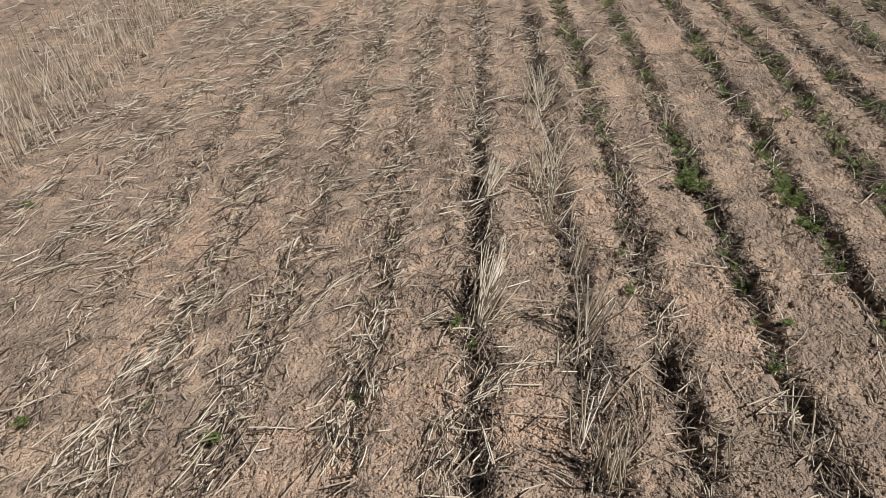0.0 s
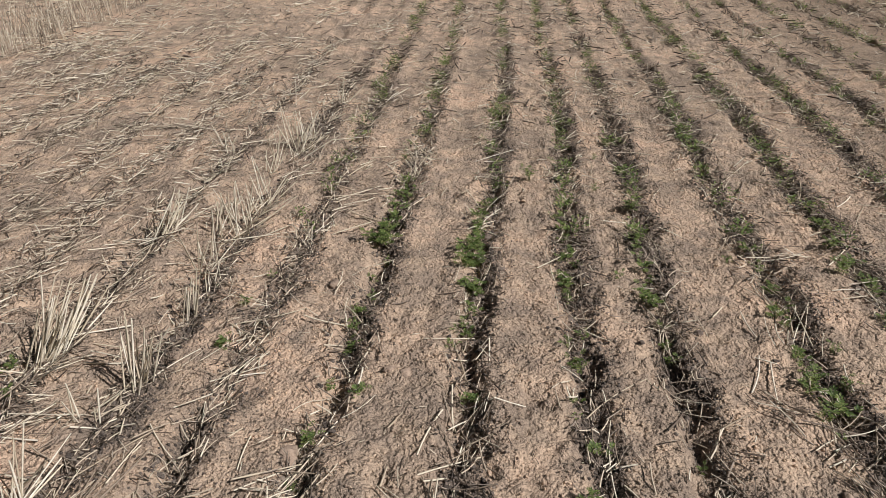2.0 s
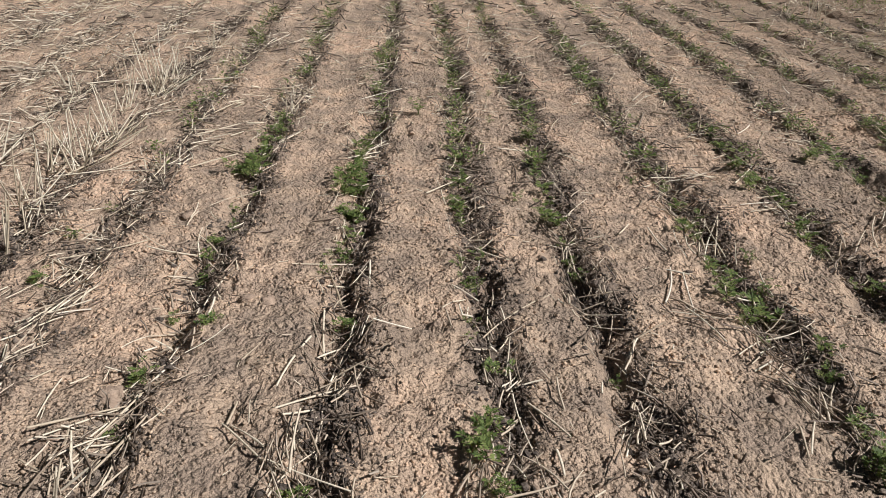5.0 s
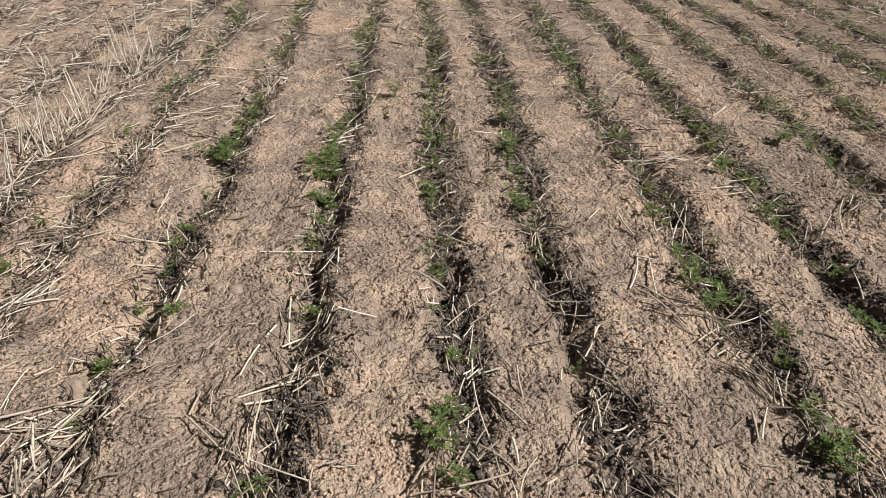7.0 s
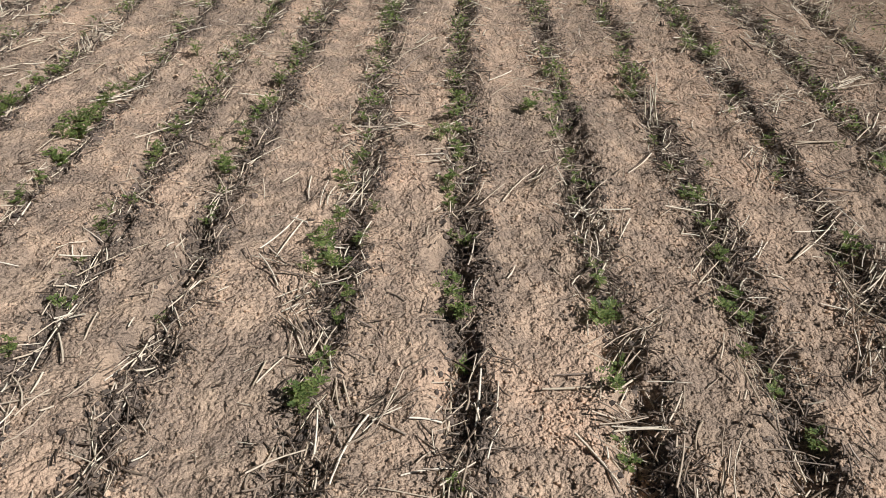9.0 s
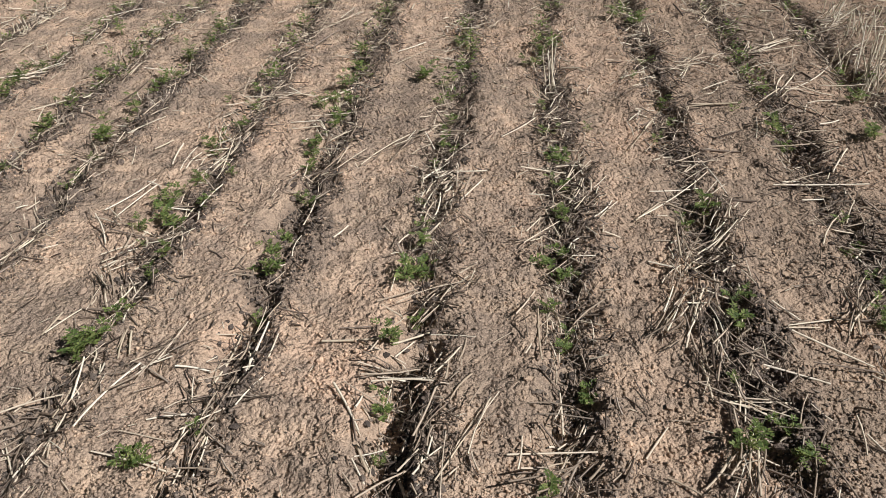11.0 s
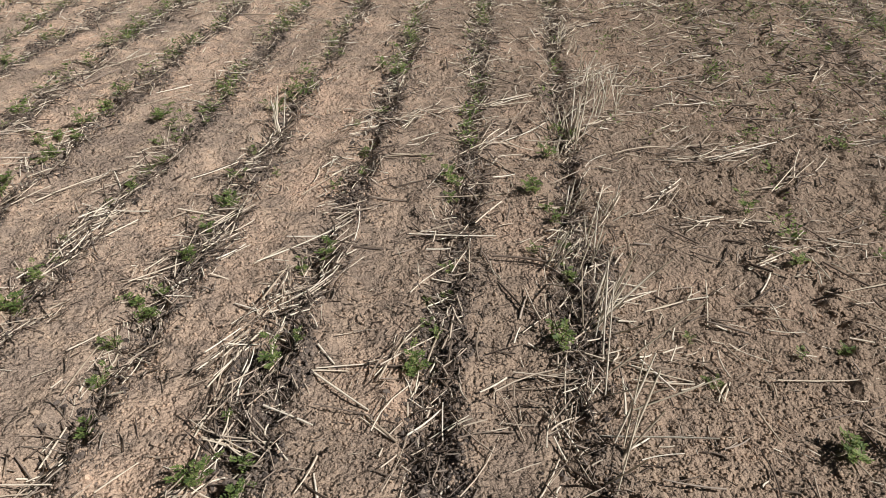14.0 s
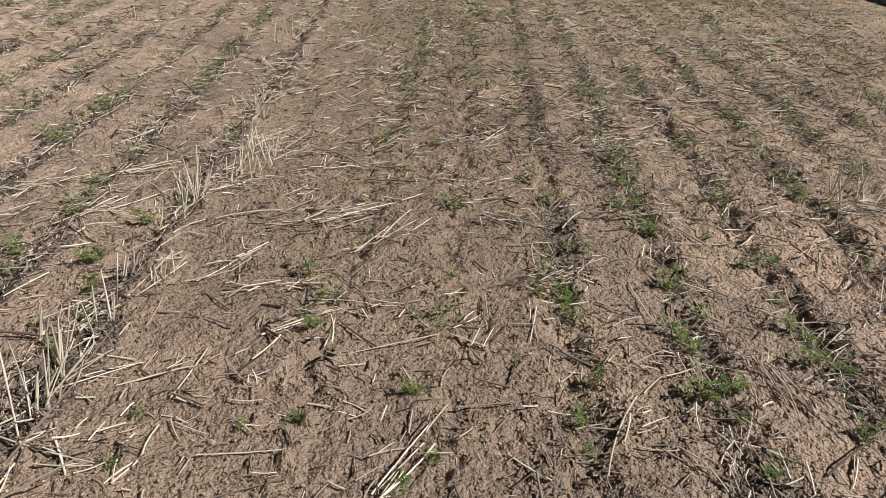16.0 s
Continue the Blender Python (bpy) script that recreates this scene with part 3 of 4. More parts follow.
def crumbs():
    n = 430000
    y = 0.5 + 3.9 * rng.uniform(0, 1, n) ** 1.7
    x = rng.uniform(-2.8, 5.8, n)
    thrown = np.zeros(n)
    for row in ROWS[:17] + ROWS_B[3:8]:
        d = x - row_x(row, y) - 0.03 * lump(y, y * 0 + row[0], 0.4, 43)
        thrown = np.maximum(thrown, np.clip(1.3 - np.abs(d - 0.07) / 0.08, 0, 1))
    patch = np.clip(0.5 + 0.85 * lump(x, y, 0.3, 41) + 0.5 * lump(x, y, 0.1, 42), 0.05, 1)
    keep = np.maximum(patch * 0.62, thrown * np.clip(0.75 + 0.5 * lump(x, y, 0.25, 44), 0.1, 1)) > rng.uniform(0, 1, n)
    x, y, thrown = x[keep], y[keep], thrown[keep]
    size = np.minimum(rng.gamma(1.7, 0.00095, len(x)) + 0.0011, 0.0055)
    grey = thrown * np.where(x > 2.9, 0.3, 0.55) > rng.uniform(0.1, 1.0, len(x))
    big = size > 0.003
    for mat, w, label in ((CRUMB, ~grey, "loose sandy soil crumbs on the ridges"), (GREY, grey, "grey-brown crumbs thrown up beside the furrows")):
        for whole, u in ((True, w & big), (False, w & ~big)):
            v, f = gems(x[u], y[u], size[u], 0.45 if whole else 0.55, whole)
            me = mesh_of("soil_crumbs", v, f)
            me.materials.append(mat)
            tagged(new("soil_crumbs", me), label, "soil", kind="stuff")
    n = 330000
    x, y = rng.uniform(-2.0, 5.6, n), 0.5 + 4.2 * rng.uniform(0, 1, n) ** 1.5
    keep = damp(x, y) * 0.9 > rng.uniform(0.1, 1, n)
    x, y = x[keep], y[keep]
    v, f = gems(x, y, np.minimum(rng.gamma(2.2, 0.0011, len(x)) + 0.0016, 0.0065), 0.4)
    me = mesh_of("soil_crumbs", v, f)
    me.materials.append(CLOD)
    tagged(new("soil_crumbs", me), "dark moist soil crumbs along the furrows", "soil", kind="stuff")
    # rounder lumps in the furrows and on the ridges
    bm = bmesh.new()
    bmesh.ops.create_icosphere(bm, subdivisions=1, radius=1.0)
    ball = np.array([v.co[:] for v in bm.verts])
    tri = np.array([[v.index for v in f.verts] for f in bm.faces])
    bm.free()
    for name, mat, (x, y), big in (("soil_lumps", CLOD, in_rows(ROWS[:14] + ROWS_B[3:5], 1100, 0.5, 3.8, 0.03), 0.0012),
                                   ("soil_lumps", CRUMB, (rng.uniform(-2.6, 5.6, 1200), rng.uniform(0.5, 3.2, 1200)), 0.0012)):
        n = len(x)
        size = np.minimum(rng.gamma(2.2, big, n) + 0.0025, 0.0085)
        seed = rng.uniform(0, 50, (n, 1))
        k = 1 + 0.22 * np.sin(3.1 * ball[None, :, 0] + seed) + 0.2 * np.sin(4.3 * ball[None, :, 1] + 2 * seed)
        k = k + 0.16 * np.sin(7.7 * ball[None, :, 2] + 5.1 * ball[None, :, 0] + 3 * seed) + rng.normal(0, 0.2, (n, len(ball)))
        v = ball[None] * k[..., None] * np.array([1.1, 0.95, 0.75]) * size[:, None, None]
        v = v + np.stack([x, y, height(x, y) + size * 0.3], 1)[:, None]
        f = (np.arange(n) * len(ball))[:, None, None] + tri[None]
        me = mesh_of(name, v.reshape(-1, 3), f.reshape(-1, 3), False)
        me.materials.append(mat)
        tagged(new(name, me), "small lumps of broken soil lying about", "soil", kind="stuff")


crumbs()


def part(name, me, material, parent, label=""):
    """Links a mesh as one part under a thing or part."""
    if not me.materials:
        me.materials.append(material)
    ob = new(name, me)
    ob.parent = parent
    return tagged(ob, label)


def clod_mesh(seed, size, mat=EARTH, fine=3):
    bm = bmesh.new()
    bmesh.ops.create_icosphere(bm, subdivisions=fine, radius=size)
    for v in bm.verts:
        q = v.co / size
        k = 1 + 0.45 * noise.noise(q * 1.3 + Vector((seed, 0, 0))) + 0.3 * noise.noise(q * 3.7 + Vector((0, seed, 0)))
        k += 0.25 * noise.noise(q * 8 + Vector((seed, seed, 0)))
        v.co = Vector((q.x * k * 1.2, q.y * k, q.z * k * (0.5 if fine == 3 else 0.7))) * size
    me = bpy.data.meshes.new("clod")
    bm.to_mesh(me)
    bm.free()
    me.polygons.foreach_set("use_smooth", [fine == 3] * len(me.polygons))
    me.materials.append(mat)
    return me


def clods(places, mat=EARTH, fine=3, label="pinkish tan clod of dry soil in the field"):
    shapes = [clod_mesh(3.7 * k, 1.0, mat, fine) for k in range(6)]
    for k, (x, y, size) in enumerate(places):
        ob = new("soil_clod", shapes[k % 6])
        z = float(height(np.array([x]), np.array([y]))[0])
        ob.matrix_basis = pose(x, y, z - size * 0.12, 0, 0, 71 * k) @ Matrix.Scale(size * 0.85, 4)
        tagged(ob, label, "clod", "soil clods")


dark_clods = []
for row in ROWS[4:13]:
    for y in rng.uniform(0.6, 2.3, 40 if 0.3 < row[0] < 1.5 else 22):
        if float(lump(np.array([y]), np.array([row[0] * 5.3]), 0.4, 71)[0]) > rng.uniform(-0.8, 0.8):
            x = float(row_x(row, np.array([y]))[0]) + rng.normal(0.02, 0.03)
            dark_clods.append((x, float(y), 0.006 + min(0.013, float(rng.gamma(2.0, 0.003)))))
clods(dark_clods, DAMP, 2, "grey-brown clod of damp soil beside a furrow")
clods([(-0.64, 1.89, 0.028), (-0.35, 1.44, 0.020), (-0.59, 1.10, 0.022), (-0.60, 1.12, 0.026), (-0.49, 1.26, 0.015),
     (-0.60, 1.11, 0.024), (-0.65, 0.98, 0.020), (1.10, 2.00, 0.014), (1.46, 1.11, 0.012), (1.44, 1.12, 0.012), (1.45,
     2.01, 0.012), (0.77, 1.43, 0.018), (0.35, 0.98, 0.020), (-0.40, 1.45, 0.018), (0.69, 1.07, 0.014), (-1.08, 0.99,
     0.016)])


# ---- loose straws, one by one ----
def lay(places):
    """Loose straws at (x, y, heading in degrees, length)."""
    for x, y, deg, length in places:
        n = np.ones(1)
        r = rng.uniform(0.0017, 0.0028)
        yaw = n * radians(deg + (180 if rng.uniform() < 0.5 else 0))
        mid, pitch = lie(n * x, n * y, yaw, n * length, n * r)
        mid[:, 2] += 0.003
        segs = 8
        v, f = tubes(mid * 0, n * 0, n * length, n * r, n * rng.normal(0, 0.10) * length, 7, segs, n * 0, rng.uniform(0.6, 1))
        # the joint of the stalk
        ring = 7 * int(rng.integers(2, segs - 1))
        v[ring:ring + 7] = v[ring:ring + 7].mean(0) + (v[ring:ring + 7] - v[ring:ring + 7].mean(0)) * 1.35
        me = mesh_of("straw", v, f)
        dark = rng.uniform() < 0.1
        me.materials.append(STRAW_OLD if dark else STRAW_ONE)
        ob = new("straw", me)
        ob.matrix_basis = Matrix.Translation(mid[0]) @ Euler((0, -pitch[0], yaw[0])).to_matrix().to_4x4()
        tagged(ob, "grey-brown weathered straw lying on the soil" if dark else "pale dry cereal straw lying on the soil",
               "straw", "loose straws")


lay([(-2.52, 0.97, 35, 0.14), (-2.76, 1.05, 23, 0.13), (-2.46, 1.19, 46, 0.17), (-2.47, 1.22, 61, 0.15), (-2.83, 1.71,
     25, 0.15)])
lay([(-2.28, 1.59, 44, 0.16)])
lay([(-1.37, 0.80, 171, 0.12), (-1.83, 2.23, 3, 0.34), (-1.36, 2.26, 57, 0.27), (-1.38, 2.91, 40, 0.11), (-1.64, 4.05,
     89, 0.34)])
lay([(-0.94, 0.84, 24, 0.20), (-0.99, 0.86, 45, 0.15), (-1.22, 0.98, 171, 0.21), (-1.00, 1.09, 52, 0.24), (-1.30,
     1.11, 174, 0.15), (-1.32, 1.16, 35, 0.20), (-0.86, 1.24, 102, 0.10), (-1.10, 1.24, 36, 0.08), (-0.90, 1.28, 37,
     0.10), (-1.22, 1.42, 4, 0.12), (-1.02, 1.42, 57, 0.19), (-1.22, 1.50, 178, 0.15), (-1.31, 1.57, 29, 0.18),
     (-0.87, 1.60, 149, 0.17), (-0.81, 1.67, 23, 0.23), (-1.35, 2.05, 26, 0.13)])
lay([(-0.82, 2.15, 68, 0.23), (-0.99, 2.21, 24, 0.34), (-0.98, 2.23, 39, 0.20), (-1.06, 2.29, 63, 0.34), (-0.83, 2.33,
     84, 0.34), (-1.26, 2.37, 175, 0.20), (-1.03, 2.82, 66, 0.22), (-1.05, 3.15, 73, 0.34), (-0.87, 3.24, 20, 0.20),
     (-1.05, 4.06, 89, 0.34), (-1.06, 4.11, 88, 0.34)])
lay([(-0.63, 0.88, 169, 0.15), (-0.65, 0.92, 149, 0.06), (-0.30, 0.95, 131, 0.18), (-0.53, 0.96, 66, 0.17), (-0.31,
     0.99, 134, 0.11), (-0.57, 1.00, 69, 0.22), (-0.62, 1.02, 41, 0.15), (-0.62, 1.04, 28, 0.16), (-0.35, 1.05, 83,
     0.06), (-0.70, 1.10, 94, 0.12), (-0.74, 1.16, 67, 0.05), (-0.52, 1.18, 74, 0.13), (-0.26, 1.20, 74, 0.17),
     (-0.35, 1.24, 64, 0.07), (-0.52, 1.28, 82, 0.09), (-0.47, 1.39, 88, 0.09)])
lay([(-0.78, 1.40, 18, 0.08), (-0.63, 1.65, 171, 0.13), (-0.80, 1.84, 72, 0.12), (-0.69, 2.26, 34, 0.22), (-0.64,
     2.37, 152, 0.17), (-0.63, 2.37, 168, 0.13), (-0.48, 2.52, 54, 0.25), (-0.45, 2.54, 60, 0.19), (-0.69, 2.57, 28,
     0.30), (-0.74, 2.58, 32, 0.29), (-0.38, 2.69, 3, 0.08), (-0.77, 2.84, 67, 0.33), (-0.51, 2.95, 82, 0.33), (-0.49,
     2.96, 74, 0.23), (-0.76, 3.96, 64, 0.34)])
lay([(0.23, 0.90, 92, 0.06), (0.23, 1.01, 120, 0.12), (-0.23, 1.05, 27, 0.06), (0.18, 1.08, 91, 0.27), (-0.20, 1.10,
     30, 0.17), (-0.14, 1.18, 15, 0.09), (-0.19, 1.25, 55, 0.09), (-0.21, 1.31, 95, 0.15), (-0.06, 1.31, 5, 0.09),
     (0.22, 1.38, 42, 0.24), (-0.20, 1.50, 108, 0.13), (-0.12, 1.55, 92, 0.11), (-0.24, 1.60, 20, 0.16), (-0.11, 1.84,
     6, 0.08), (-0.15, 1.98, 73, 0.20), (0.23, 2.40, 84, 0.19)])
lay([(-0.15, 2.42, 67, 0.25), (-0.13, 3.10, 38, 0.25)])
lay([(0.81, 0.76, 85, 0.11), (0.85, 0.91, 102, 0.09), (0.68, 0.95, 77, 0.07), (0.70, 0.96, 60, 0.09), (0.37, 0.97, 67,
     0.09), (0.78, 1.00, 177, 0.13), (0.74, 1.07, 118, 0.11), (0.45, 1.13, 62, 0.08), (0.71, 1.20, 43, 0.07), (0.44,
     1.22, 58, 0.10), (0.70, 1.23, 35, 0.08), (0.82, 1.28, 17, 0.13), (0.49, 1.28, 25, 0.11), (0.36, 1.29, 58, 0.11),
     (0.62, 1.35, 150, 0.12), (0.65, 1.46, 78, 0.19)])
lay([(0.62, 1.50, 68, 0.19), (0.36, 1.52, 132, 0.07), (0.66, 1.56, 151, 0.06), (0.80, 1.72, 63, 0.17), (0.83, 1.74,
     68, 0.21), (0.66, 1.74, 95, 0.13), (0.81, 1.80, 75, 0.21), (0.59, 1.81, 53, 0.07), (0.85, 2.10, 57, 0.18), (0.33,
     2.21, 86, 0.18), (0.84, 2.21, 70, 0.18), (0.54, 2.32, 142, 0.10), (0.34, 2.39, 15, 0.10)])
lay([(1.02, 0.60, 168, 0.18), (1.12, 0.62, 82, 0.08), (1.13, 0.63, 94, 0.11), (1.04, 0.71, 13, 0.09), (1.37, 0.74,
     121, 0.13), (0.89, 0.76, 72, 0.18), (1.14, 0.78, 93, 0.06), (1.15, 0.79, 65, 0.13), (0.96, 0.82, 148, 0.10),
     (1.04, 0.83, 6, 0.07), (1.09, 0.89, 87, 0.16), (1.15, 0.90, 84, 0.15), (0.87, 0.91, 109, 0.07), (1.35, 0.92, 0,
     0.13), (1.35, 0.96, 0, 0.07), (1.25, 1.33, 68, 0.07)])
lay([(1.15, 1.42, 79, 0.10), (1.14, 1.66, 59, 0.17), (1.03, 1.89, 20, 0.10), (1.03, 1.94, 9, 0.11), (1.09, 2.17, 50,
     0.18), (1.30, 2.51, 60, 0.27), (1.30, 2.65, 50, 0.16), (1.24, 2.68, 41, 0.16), (1.16, 2.75, 70, 0.21), (0.92,
     2.76, 68, 0.21), (0.94, 2.93, 52, 0.28), (0.89, 3.03, 88, 0.34)])
lay([(1.42, 0.63, 122, 0.08), (1.75, 0.64, 39, 0.09), (1.58, 0.65, 65, 0.15), (1.80, 0.66, 62, 0.15), (1.94, 0.70, 55,
     0.09), (1.58, 0.80, 64, 0.09), (1.47, 0.82, 176, 0.11), (1.45, 0.84, 17, 0.07), (1.47, 0.95, 48, 0.11), (1.74,
     0.97, 90, 0.17), (1.82, 1.03, 109, 0.11), (1.49, 1.35, 63, 0.11), (1.94, 1.44, 56, 0.10), (1.93, 1.44, 56, 0.10),
     (1.80, 1.46, 47, 0.09), (1.58, 1.52, 65, 0.13)])
lay([(1.58, 1.53, 56, 0.10), (1.50, 1.53, 73, 0.15), (1.72, 1.93, 54, 0.19), (1.72, 1.94, 54, 0.20), (1.46, 1.96, 69,
     0.11), (1.44, 2.52, 167, 0.13), (1.42, 2.61, 175, 0.19)])
lay([(1.97, 0.61, 144, 0.06), (2.03, 0.63, 48, 0.08), (2.08, 0.64, 71, 0.06), (2.33, 0.67, 108, 0.12), (2.30, 0.72,
     77, 0.10), (2.08, 0.75, 82, 0.09), (2.12, 0.79, 172, 0.10), (2.15, 0.80, 3, 0.13), (2.41, 0.85, 146, 0.08),
     (2.42, 0.85, 139, 0.10), (2.06, 0.85, 88, 0.12), (2.24, 0.86, 148, 0.09), (2.23, 0.86, 159, 0.12), (2.08, 0.87,
     85, 0.14), (2.17, 0.93, 33, 0.05), (2.17, 0.93, 32, 0.07)])
lay([(2.32, 0.94, 146, 0.17), (2.29, 1.00, 15, 0.08), (2.07, 1.01, 62, 0.12), (2.40, 1.02, 58, 0.05), (2.32, 1.02, 17,
     0.13), (2.07, 1.02, 68, 0.19), (2.42, 1.05, 71, 0.14), (2.27, 1.05, 133, 0.07), (2.04, 1.05, 57, 0.14), (2.04,
     1.21, 163, 0.07), (2.09, 1.30, 82, 0.17), (2.04, 1.43, 44, 0.10), (2.11, 1.49, 44, 0.27), (2.13, 1.54, 14, 0.14),
     (2.25, 1.62, 96, 0.22), (2.10, 1.89, 63, 0.25)])
lay([(2.15, 2.00, 65, 0.18), (2.33, 2.08, 6, 0.17), (2.37, 2.09, 2, 0.16), (2.13, 2.33, 29, 0.10), (2.40, 2.44, 142,
     0.14)])
lay([(2.65, 0.99, 43, 0.08), (3.02, 1.02, 172, 0.13), (3.01, 1.04, 122, 0.11), (2.97, 1.06, 160, 0.24), (2.99, 1.06,
     155, 0.07), (2.51, 1.11, 74, 0.09), (2.98, 1.31, 32, 0.17), (2.93, 1.32, 60, 0.17), (3.01, 1.34, 26, 0.13),
     (2.94, 1.35, 52, 0.14), (2.85, 1.57, 45, 0.15), (3.03, 1.58, 90, 0.15), (2.63, 1.72, 56, 0.14), (3.00, 1.75, 65,
     0.21), (2.96, 1.76, 75, 0.27), (2.58, 1.82, 12, 0.24)])
lay([(2.56, 2.17, 46, 0.16), (2.62, 2.25, 68, 0.20), (2.65, 2.26, 56, 0.20), (2.76, 2.31, 45, 0.24), (3.01, 2.39, 49,
     0.17), (2.58, 2.41, 26, 0.18), (3.04, 2.42, 36, 0.14), (2.69, 2.57, 13, 0.24), (2.69, 2.60, 36, 0.26), (2.67,
     2.61, 40, 0.19), (2.73, 2.65, 37, 0.26), (2.54, 3.00, 63, 0.25), (3.05, 3.00, 53, 0.23)])
lay([(3.21, 0.91, 104, 0.09), (3.14, 1.00, 60, 0.08), (3.15, 1.00, 64, 0.07), (3.26, 1.02, 80, 0.05), (3.39, 1.06, 6,
     0.23), (3.08, 1.31, 20, 0.12), (3.08, 1.31, 23, 0.11), (3.31, 1.31, 131, 0.12), (3.19, 1.33, 78, 0.19), (3.56,
     1.33, 149, 0.16), (3.29, 1.34, 123, 0.19), (3.36, 1.41, 60, 0.11), (3.38, 1.50, 34, 0.11), (3.43, 1.54, 31,
     0.23), (3.46, 1.56, 31, 0.12), (3.42, 1.73, 7, 0.12)])
lay([(3.21, 1.80, 101, 0.15), (3.15, 1.83, 59, 0.19), (3.56, 1.98, 11, 0.12), (3.30, 2.13, 1, 0.19), (3.31, 2.15, 12,
     0.13), (3.53, 2.15, 48, 0.18), (3.55, 2.17, 47, 0.22), (3.49, 2.20, 19, 0.23), (3.16, 2.20, 29, 0.24), (3.53,
     2.22, 28, 0.31), (3.39, 2.28, 9, 0.21), (3.57, 2.69, 18, 0.15), (3.56, 2.92, 165, 0.07), (3.06, 2.95, 42, 0.17),
     (3.10, 3.75, 39, 0.28)])
lay([(3.96, 1.01, 130, 0.12), (3.70, 1.02, 53, 0.15), (3.70, 1.04, 58, 0.23), (3.65, 1.43, 19, 0.30), (4.05, 1.52, 75,
     0.15), (3.67, 2.05, 49, 0.21), (4.01, 3.01, 29, 0.33), (4.12, 3.06, 52, 0.28), (4.11, 3.09, 61, 0.28)])
lay([(4.54, 0.97, 75, 0.09), (4.65, 0.99, 56, 0.09), (4.17, 1.09, 62, 0.26), (4.19, 1.10, 67, 0.09), (4.65, 1.24, 90,
     0.17), (4.64, 1.24, 103, 0.21), (4.30, 1.27, 45, 0.09), (4.38, 1.61, 96, 0.24), (4.68, 1.99, 0, 0.18)])
lay([(5.11, 3.98, 43, 0.19)])
lay([(5.65, 3.50, 38, 0.25), (5.27, 3.71, 3, 0.13), (5.44, 3.86, 54, 0.34)])


# ---- standing stubble ----
def stalk_mesh(length, seed):
    g = np.random.default_rng(seed)
    n = np.ones(1)
    v, f = tubes(np.zeros((1, 3)), n * 0, n * length, n * 0.0022, n * g.normal(0, 0.06) * length, 6, 6)
    k = 6 * int(g.integers(2, 5))
    v[k:k + 6] = v[k:k + 6].mean(0) + (v[k:k + 6] - v[k:k + 6].mean(0)) * 1.4
    v = np.stack([v[:, 2], v[:, 1], v[:, 0] + length / 2], 1)
    me = mesh_of("stalk", v, f)
    me.materials.append(STALK)
    return me


STALKS = [stalk_mesh(0.15, 50 + k) for k in range(6)]


def tufts(places, lean, label, many=(9, 16), fallen=0.14, spread=(0.013, 0.028), sway=8):
    """Stubble tufts at (x, y, height), leaning by degrees about the field's axes."""
    for x, y, h in places:
        z = float(height(np.array([x]), np.array([y]))[0])
        top = tagged(new("stubble_tuft"), label, "stubble", "standing stubble")
        top.location = (x, y, z - 0.012)
        own = rng.normal(0, 6, 2)
        for k in range(int(rng.integers(*many))):
            ob = part("stalk", STALKS[int(rng.integers(6))], STALK, top)
            px, py = rng.normal(0, spread[0]), rng.normal(0, spread[1])
            size = h * rng.uniform(0.6, 1.15) / 0.15
            if rng.uniform() < fallen:
                tilt = (rng.normal(0, 40), rng.uniform(20, 65))
            else:
                tilt = (lean[0] + own[0] + rng.normal(0, sway), lean[1] + own[1] + rng.normal(0, sway))
            ob.matrix_basis = pose(px, py, 0, tilt[0], tilt[1], 0) @ Matrix.Diagonal((rng.uniform(0.75, 1.15), rng.uniform(0.75, 1.15), size, 1))


OLD_ROW = "tuft of pale standing cereal stubble in an old row"
SMALL = "small tuft of leaning pale cereal stubble"
THIN = "tuft of thin straw-coloured stubble beside a furrow"
tufts([(-1.18, 2.24, 0.17), (-1.14, 2.31, 0.2), (-1.1, 2.27, 0.24), (-1.1, 2.41, 0.18), (-1.07, 2.49, 0.2), (-1.15, 2.02, 0.2),
       (-1.13, 1.97, 0.16), (-1.21, 2.29, 0.15), (-1.1, 3.1, 0.2), (-1.1, 3.02, 0.24), (-1.16, 2.95, 0.2), (-1.09, 3.28, 0.16),
       (-1.1, 3.15, 0.18), (-1.43, 3.06, 0.14)], (-6, 3), OLD_ROW, (6, 11), 0.32, (0.015, 0.035), 12)
tufts([(-1.09, 1.33, 0.22), (-1.08, 1.36, 0.2), (-1.08, 1.65, 0.18), (-1.11, 0.8, 0.22), (-1.06, 0.78, 0.18), (-1.15, 0.9, 0.18)],
      (-8, 4), OLD_ROW, (8, 13), 0.2, (0.014, 0.022), 5)
tufts([(-1.07, 1.84, 0.14), (-0.83, 2.2, 0.12), (-1.4, 2.77, 0.12), (-1.35, 3.86, 0.16), (-1.05, 3.91, 0.16), (-0.51, 2.88, 0.08),
       (-0.8, 0.82, 0.16), (-0.6, 0.9, 0.1), (-1.15, 1.2, 0.12), (-1.37, 2.2, 0.16), (-1.48, 3.12, 0.12), (-1.17, 2.84, 0.14)],
      (-5, 5), OLD_ROW, (4, 8), 0.35, (0.016, 0.04), 12)
tufts([(1.66, 5.5, 0.16), (2.88, 5.2, 0.16), (2.8, 4.98, 0.14), (6.21, 3.66, 0.12), (5.45, 2.33, 0.16), (5.4, 2.42, 0.16)],
      (-4, 4), SMALL, (5, 9), 0.3, (0.02, 0.03), 12)
tufts([(1.84, 2.25, 0.19), (1.85, 2.32, 0.14)], (-10, -8), SMALL, (3, 6), 0.2, (0.014, 0.02), 13)
